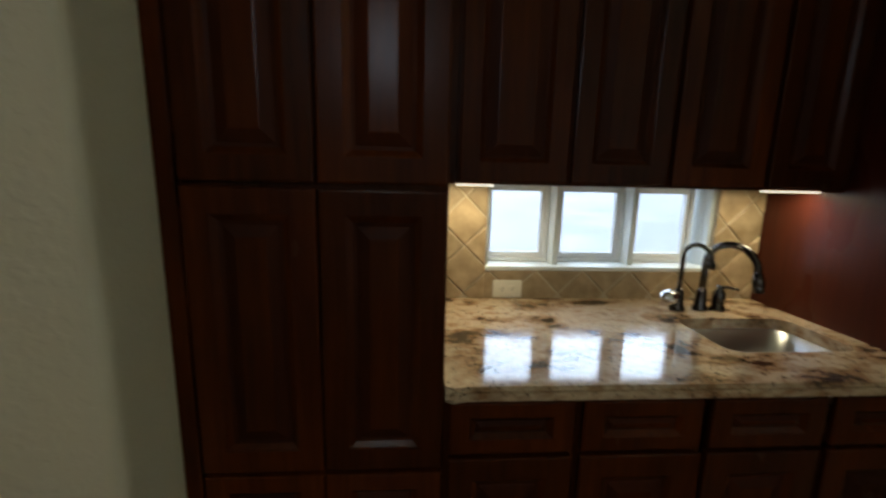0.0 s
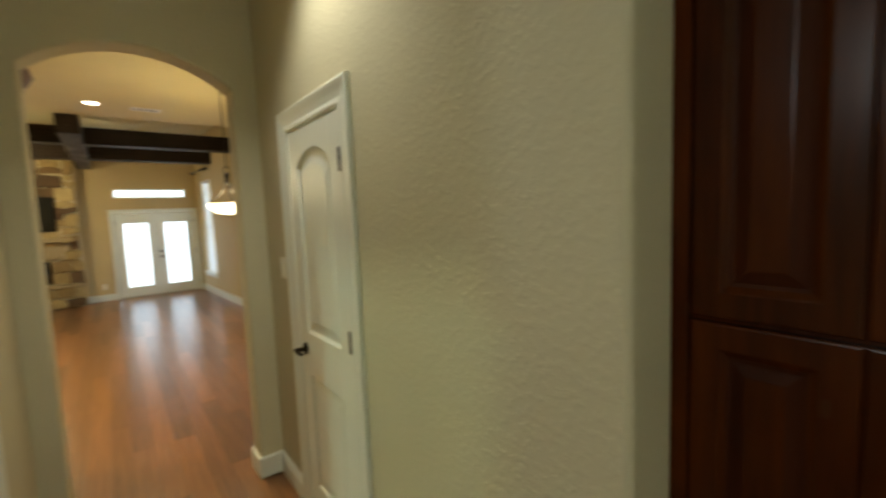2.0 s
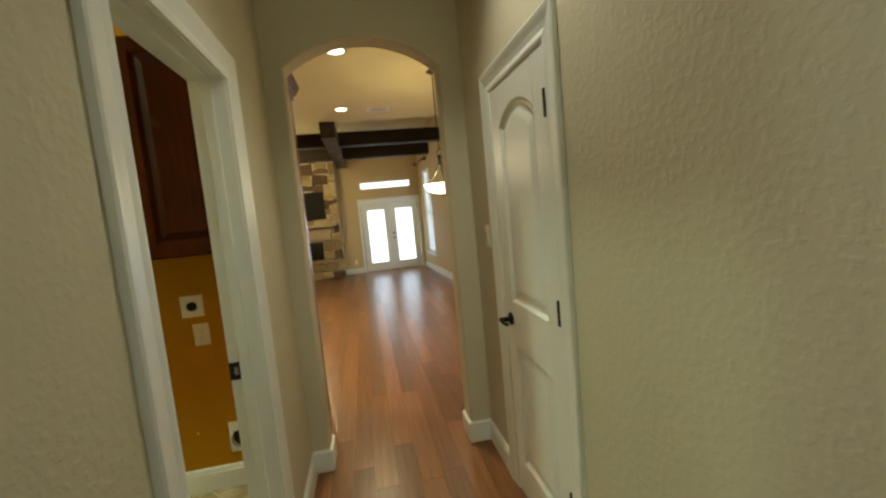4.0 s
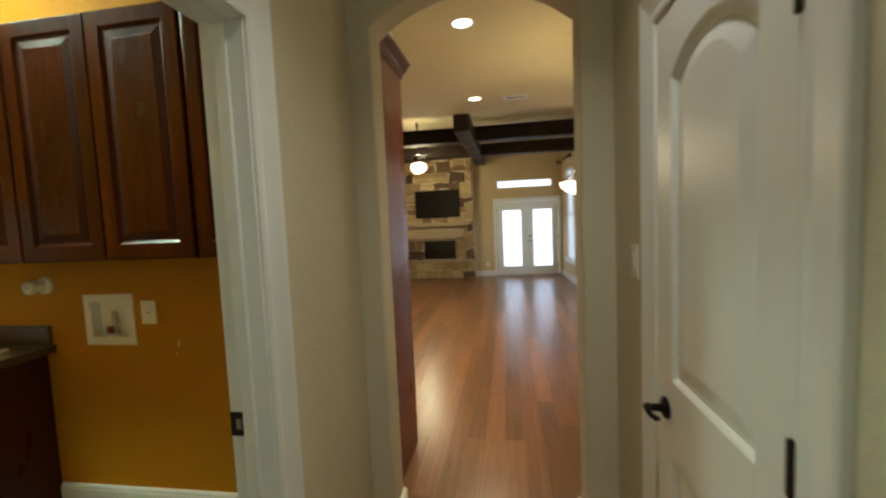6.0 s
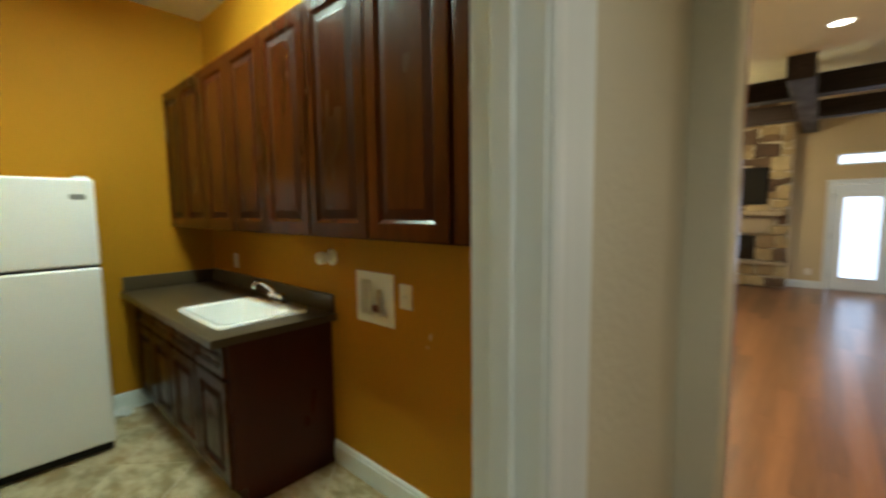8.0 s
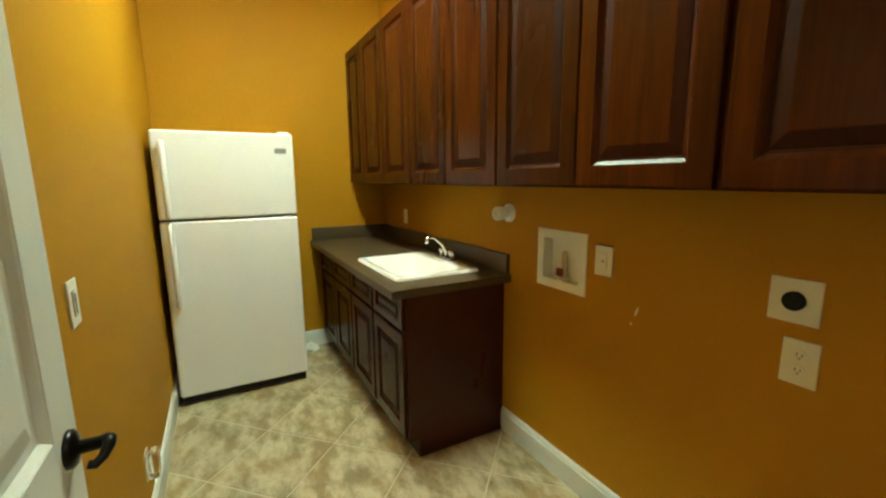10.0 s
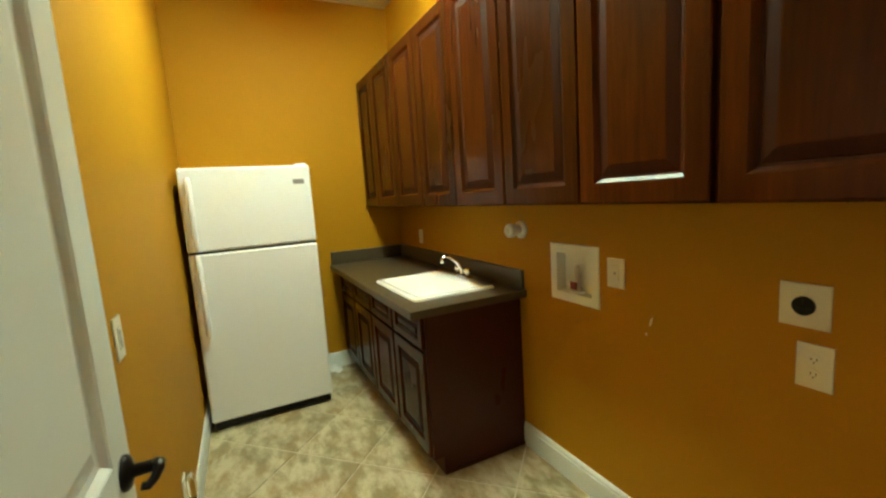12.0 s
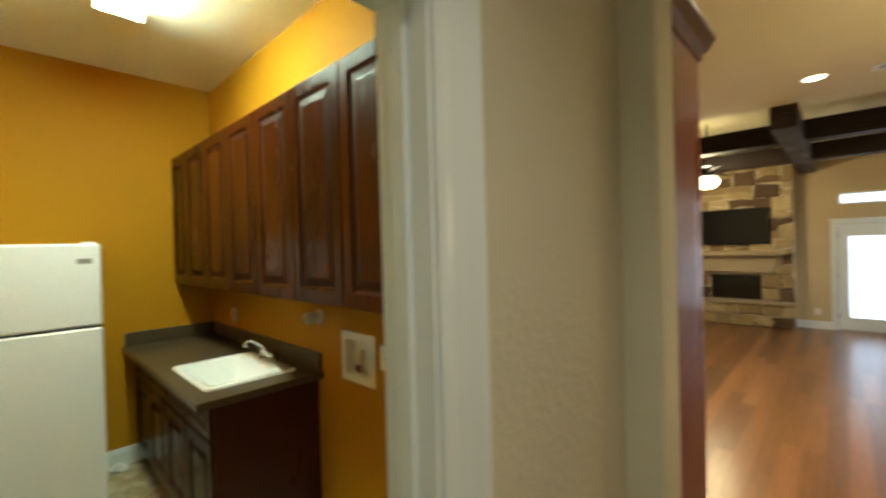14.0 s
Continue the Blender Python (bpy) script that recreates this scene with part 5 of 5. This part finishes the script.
bm = boxes((FX0, OX0, FY + 0.03, FD - 0.002, 0, CEIL_Z + 0.44), (OX1, FX1 - 0.02, FY + 0.03, FD - 0.002, 0, CEIL_Z + 0.44), (OX0, OX1, FY + 0.03, FD - 0.002, 0, OZ0), (OX0, OX1, FY + 0.03, FD - 0.002, OZ1, CEIL_Z + 0.44))
part("mortar_core", bm, MORTAR, fp)
part("firebox", boxes((OX0 + 0.001, OX1 - 0.001, FD - 0.06, FD - 0.01, OZ0, OZ1)), SOOT_HOLLOW, fp, "soot-black firebox")
part("fire_screen", frame_ring(OX0 + 0.005, OZ0 + 0.005, OX1 - 0.005, OZ1 - 0.005, 0.05, 0.05, FY + 0.01, FY + 0.04), SCREEN, fp, "black metal fire screen frame")
part("screen_glass", box(OX0 + 0.05, OX1 - 0.05, FY + 0.03, FY + 0.035, OZ0 + 0.05, OZ1 - 0.05), SCREEN, fp)
part("hearth_slab", box(FX0, FX1 + 0.02, FY - 0.07, FY + 0.03, 0.415, 0.480, 0.012), SAND_STONE, fp, "pale cut-stone hearth ledge")
part("mantel", box(FX0, FX1 - 0.10, FY - 0.16, FY + 0.03, 1.315, 1.400, 0.012), SAND_STONE, fp, "pale cut-stone mantel shelf")
part("lintel", prism([(-2.25, 1.0), (-0.92, 1.0), (-0.80, 1.305), (-2.37, 1.305)], "y", FY - 0.05, FY + 0.03, 0.01), SAND_STONE, fp, "cut-stone panel below the mantel")

tv = thing("television", "black flat television mounted above the mantel", "television", pose(-1.49, FY - 0.035, 1.855, 3, 0, 0))
part("bezel", box(-0.55, 0.55, -0.045, 0.0, -0.335, 0.335, 0.012), DARK_PLASTIC, tv)
part("screen", box(-0.53, 0.53, -0.048, -0.044, -0.31, 0.32), SCREEN, tv, "glossy black screen")
part("wall_mount", box(-0.2, 0.2, 0.0, 0.06, -0.15, 0.15), DARK_PLASTIC, tv)

# stones of the chimney breast, in uneven courses
rng = random.Random(5)


def stone(x0, x1, z0, z1, y):
    g = 0.010
    x0, x1, z0, z1 = x0 + g, x1 - g, z0 + g, z1 - g
    j = lambda: rng.uniform(-0.026, 0.022)
    o = [(x0 + j(), z0 + j()), ((x0 + x1) / 2, z0 + j()), (x1 + j(), z0 + j()), (x1 + j(), (z0 + z1) / 2), (x1 + j(), z1 + j()), ((x0 + x1) / 2, z1 + j()), (x0 + j(), z1 + j()), (x0 + j(), (z0 + z1) / 2)]
    cx, cz = (x0 + x1) / 2, (z0 + z1) / 2
    d = rng.uniform(0.0, 0.022)
    bm = bmesh.new()
    loops(bm, [[(x, y + 0.03, z) for x, z in o], [(x, y + 0.002 - d, z) for x, z in o], [(cx + (x - cx) * 0.9, y - 0.012 - d, cz + (z - cz) * 0.88) for x, z in o]])
    bmesh.ops.recalc_face_normals(bm, faces=bm.faces[:])
    part("stone", bm, STONE, fp)


def course(x0, x1, z0, z1):
    x = x0
    while x < x1 - 0.02:
        w = rng.uniform(0.18, 0.46)
        if x1 - x - w < 0.14:
            w = x1 - x
        if z1 - z0 > 0.22 and rng.random() < 0.35:
            zm = z0 + (z1 - z0) * rng.uniform(0.4, 0.6)
            stone(x, x + w, z0, zm, FY)
            stone(x, x + w, zm, z1, FY)
        else:
            stone(x, x + w, z0, z1, FY)
        x += w


for z0, z1, spans in ((0, 0.20, ((FX0, FX1),)), (0.20, 0.415, ((FX0, FX1),)), (0.48, 0.72, ((FX0, OX0), (OX1, FX1))), (0.72, 0.96, ((FX0, OX0), (OX1, FX1))), (0.96, 1.14, ((FX0, -2.32), (-0.86, FX1))), (1.14, 1.33, ((FX0, -2.36), (-0.80, FX1))), (1.33, 1.60, ((FX0, FX1),)), (1.60, 1.87, ((FX0, FX1),)), (1.87, 2.10, ((FX0, FX1),)), (2.10, 2.38, ((FX0, FX1),)), (2.38, 2.62, ((FX0, FX1),)), (2.62, 2.90, ((FX0, FX1),)), (2.90, 3.18, ((FX0, FX1),)), (3.18, 3.45, ((FX0, FX1),))):
    for a, b in spans:
        course(a, b, z0, z1)


# ---- pieces: backsplash tiles, floor tiles, floor boards ----
def clip(poly, axis, limit, keep_less):
    out = []
    for i, p in enumerate(poly):
        q = poly[(i + 1) % len(poly)]
        pin = p[axis] <= limit if keep_less else p[axis] >= limit
        qin = q[axis] <= limit if keep_less else q[axis] >= limit
        if pin:
            out.append(p)
        if pin != qin:
            t = (limit - p[axis]) / (q[axis] - p[axis])
            out.append(tuple(p[k] + (q[k] - p[k]) * t for k in range(2)))
    return out


def clip_rect(poly, u0, u1, v0, v1):
    for axis, limit, less in ((0, u0, False), (0, u1, True), (1, v0, False), (1, v1, True)):
        if len(poly) >= 3:
            poly = clip(poly, axis, limit, less)
    return poly if len(poly) >= 3 else []


def area_of(p):
    return abs(sum(p[i][0] * p[(i + 1) % len(p)][1] - p[(i + 1) % len(p)][0] * p[i][1] for i in range(len(p)))) / 2


def diamond(cu, cv, r):
    return [(cu + r, cv), (cu, cv + r), (cu - r, cv), (cu, cv - r)]


def tile_piece(poly, put, depth, eased):
    n = len(poly)
    cu, cv = sum(p[0] for p in poly) / n, sum(p[1] for p in poly) / n
    bm = bmesh.new()
    inner = []
    for u, v in poly:
        d = math.hypot(u - cu, v - cv)
        k = max(0.2, 1 - eased / d)
        inner.append((cu + (u - cu) * k, cv + (v - cv) * k))
    loops(bm, [[put(u, v, 0) for u, v in poly], [put(u, v, depth * 0.6) for u, v in poly], [put(u, v, depth) for u, v in inner]])
    bmesh.ops.recalc_face_normals(bm, faces=bm.faces[:])
    return bm


splash = tagged(new("backsplash"), "tan tumbled travertine tiles laid in diamonds", "backsplash", kind="structure")
regions = ((Y_BAR1 + 0.001, WY0, 0.915, 1.372), (WY0, WY1, 0.915, WZ0 - 0.006), (WY1, 0.216, 0.915, 1.372))
part("grout_bed", boxes(*[(1.574, 1.5795, a, b, c, d) for a, b, c, d in regions]), material("tan_grout", (0.52, 0.44, 0.31), 0.9), splash)
TS = 0.096
for i in range(-14, 8):
    for j in range(0, 9):
        if (i + j) % 2:
            continue
        for a, b, c, d in regions:
            p = clip_rect(diamond(i * TS, 0.915 + 0.02 + j * TS, TS - 0.004), a, b, c, d)
            if p and area_of(p) > 2e-4:
                part("tile", tile_piece(p, lambda u, v, w: (1.574 - w, u, v), 0.006, 0.006), TRAVERTINE, splash)

TR = 0.305
for i in range(-16, 2):
    for j in range(0, 14):
        if (i + j) % 2:
            continue
        p = clip_rect(diamond(-0.2 + i * TR / 1.0, 1.3 + j * TR, TR - 0.006), LX0 + 0.001, -0.585, LY0 + 0.001, LY1 - 0.001)
        if p and area_of(p) > 5e-4:
            part("tile", tile_piece(p, lambda u, v, w: (u, v, w - 0.006), 0.006, 0.004), TILE, laundry_floor)

# boards run along the hall; the nearest are single pieces
BW = 0.127
rng = random.Random(11)
shared = {}
rest = bmesh.new()
count = 0
for i in range(-24, 20):
    x0 = i * BW
    y = -2.7 - rng.uniform(0, 1.2)
    while y < 11.73:
        L = rng.choice((0.9, 1.2, 1.5, 1.8))
        y0, y1 = max(y, -2.74), min(y + L, 11.733)
        y += L
        if y1 - y0 < 0.05 or x0 < -3.08:
            continue
        if x0 + BW > 2.85:
            continue
        in_laundry = y0 < 3.1 and y1 > 1.42 and x0 < -0.60
        if in_laundry:
            if x0 < -0.62 and y1 > 3.12:
                y0 = 3.12
            elif x0 < -0.62 and y0 < 1.40:
                y1 = 1.40
            else:
                continue
        near = -1.3 < x0 < 1.9 and y1 > 1.0 and count < 300
        if near:
            key = round(y1 - y0, 3)
            if key not in shared:
                shared[key] = mesh_of("plank", box(0.0005, BW - 0.0005, 0.0005, key - 0.0005, -0.010, 0.0, 0.0006, 1), PLANK)
            o = new("plank", shared[key])
            o.parent = sub_floor
            o.location = (x0, y0, 0)
            count += 1
        else:
            add_box(rest, x0 + 0.0006, x0 + BW - 0.0006, y0 + 0.0006, y1 - 0.0006, -0.010, 0.0)
PLANK_REST = PLANK.copy()
PLANK_REST.name = "hardwood_plank_joined"
ob = part("planks", rest, PLANK_REST, sub_floor)
tagged(ob, "reddish brown hardwood boards", kind="stuff")
for nd in list(PLANK_REST.node_tree.nodes):
    if nd.bl_idname == "ShaderNodeObjectInfo":
        geo = PLANK_REST.node_tree.nodes.new("ShaderNodeNewGeometry")
        for lk in list(PLANK_REST.node_tree.links):
            if lk.from_node == nd:
                PLANK_REST.node_tree.links.new(geo.outputs["Random Per Island"], lk.to_socket)
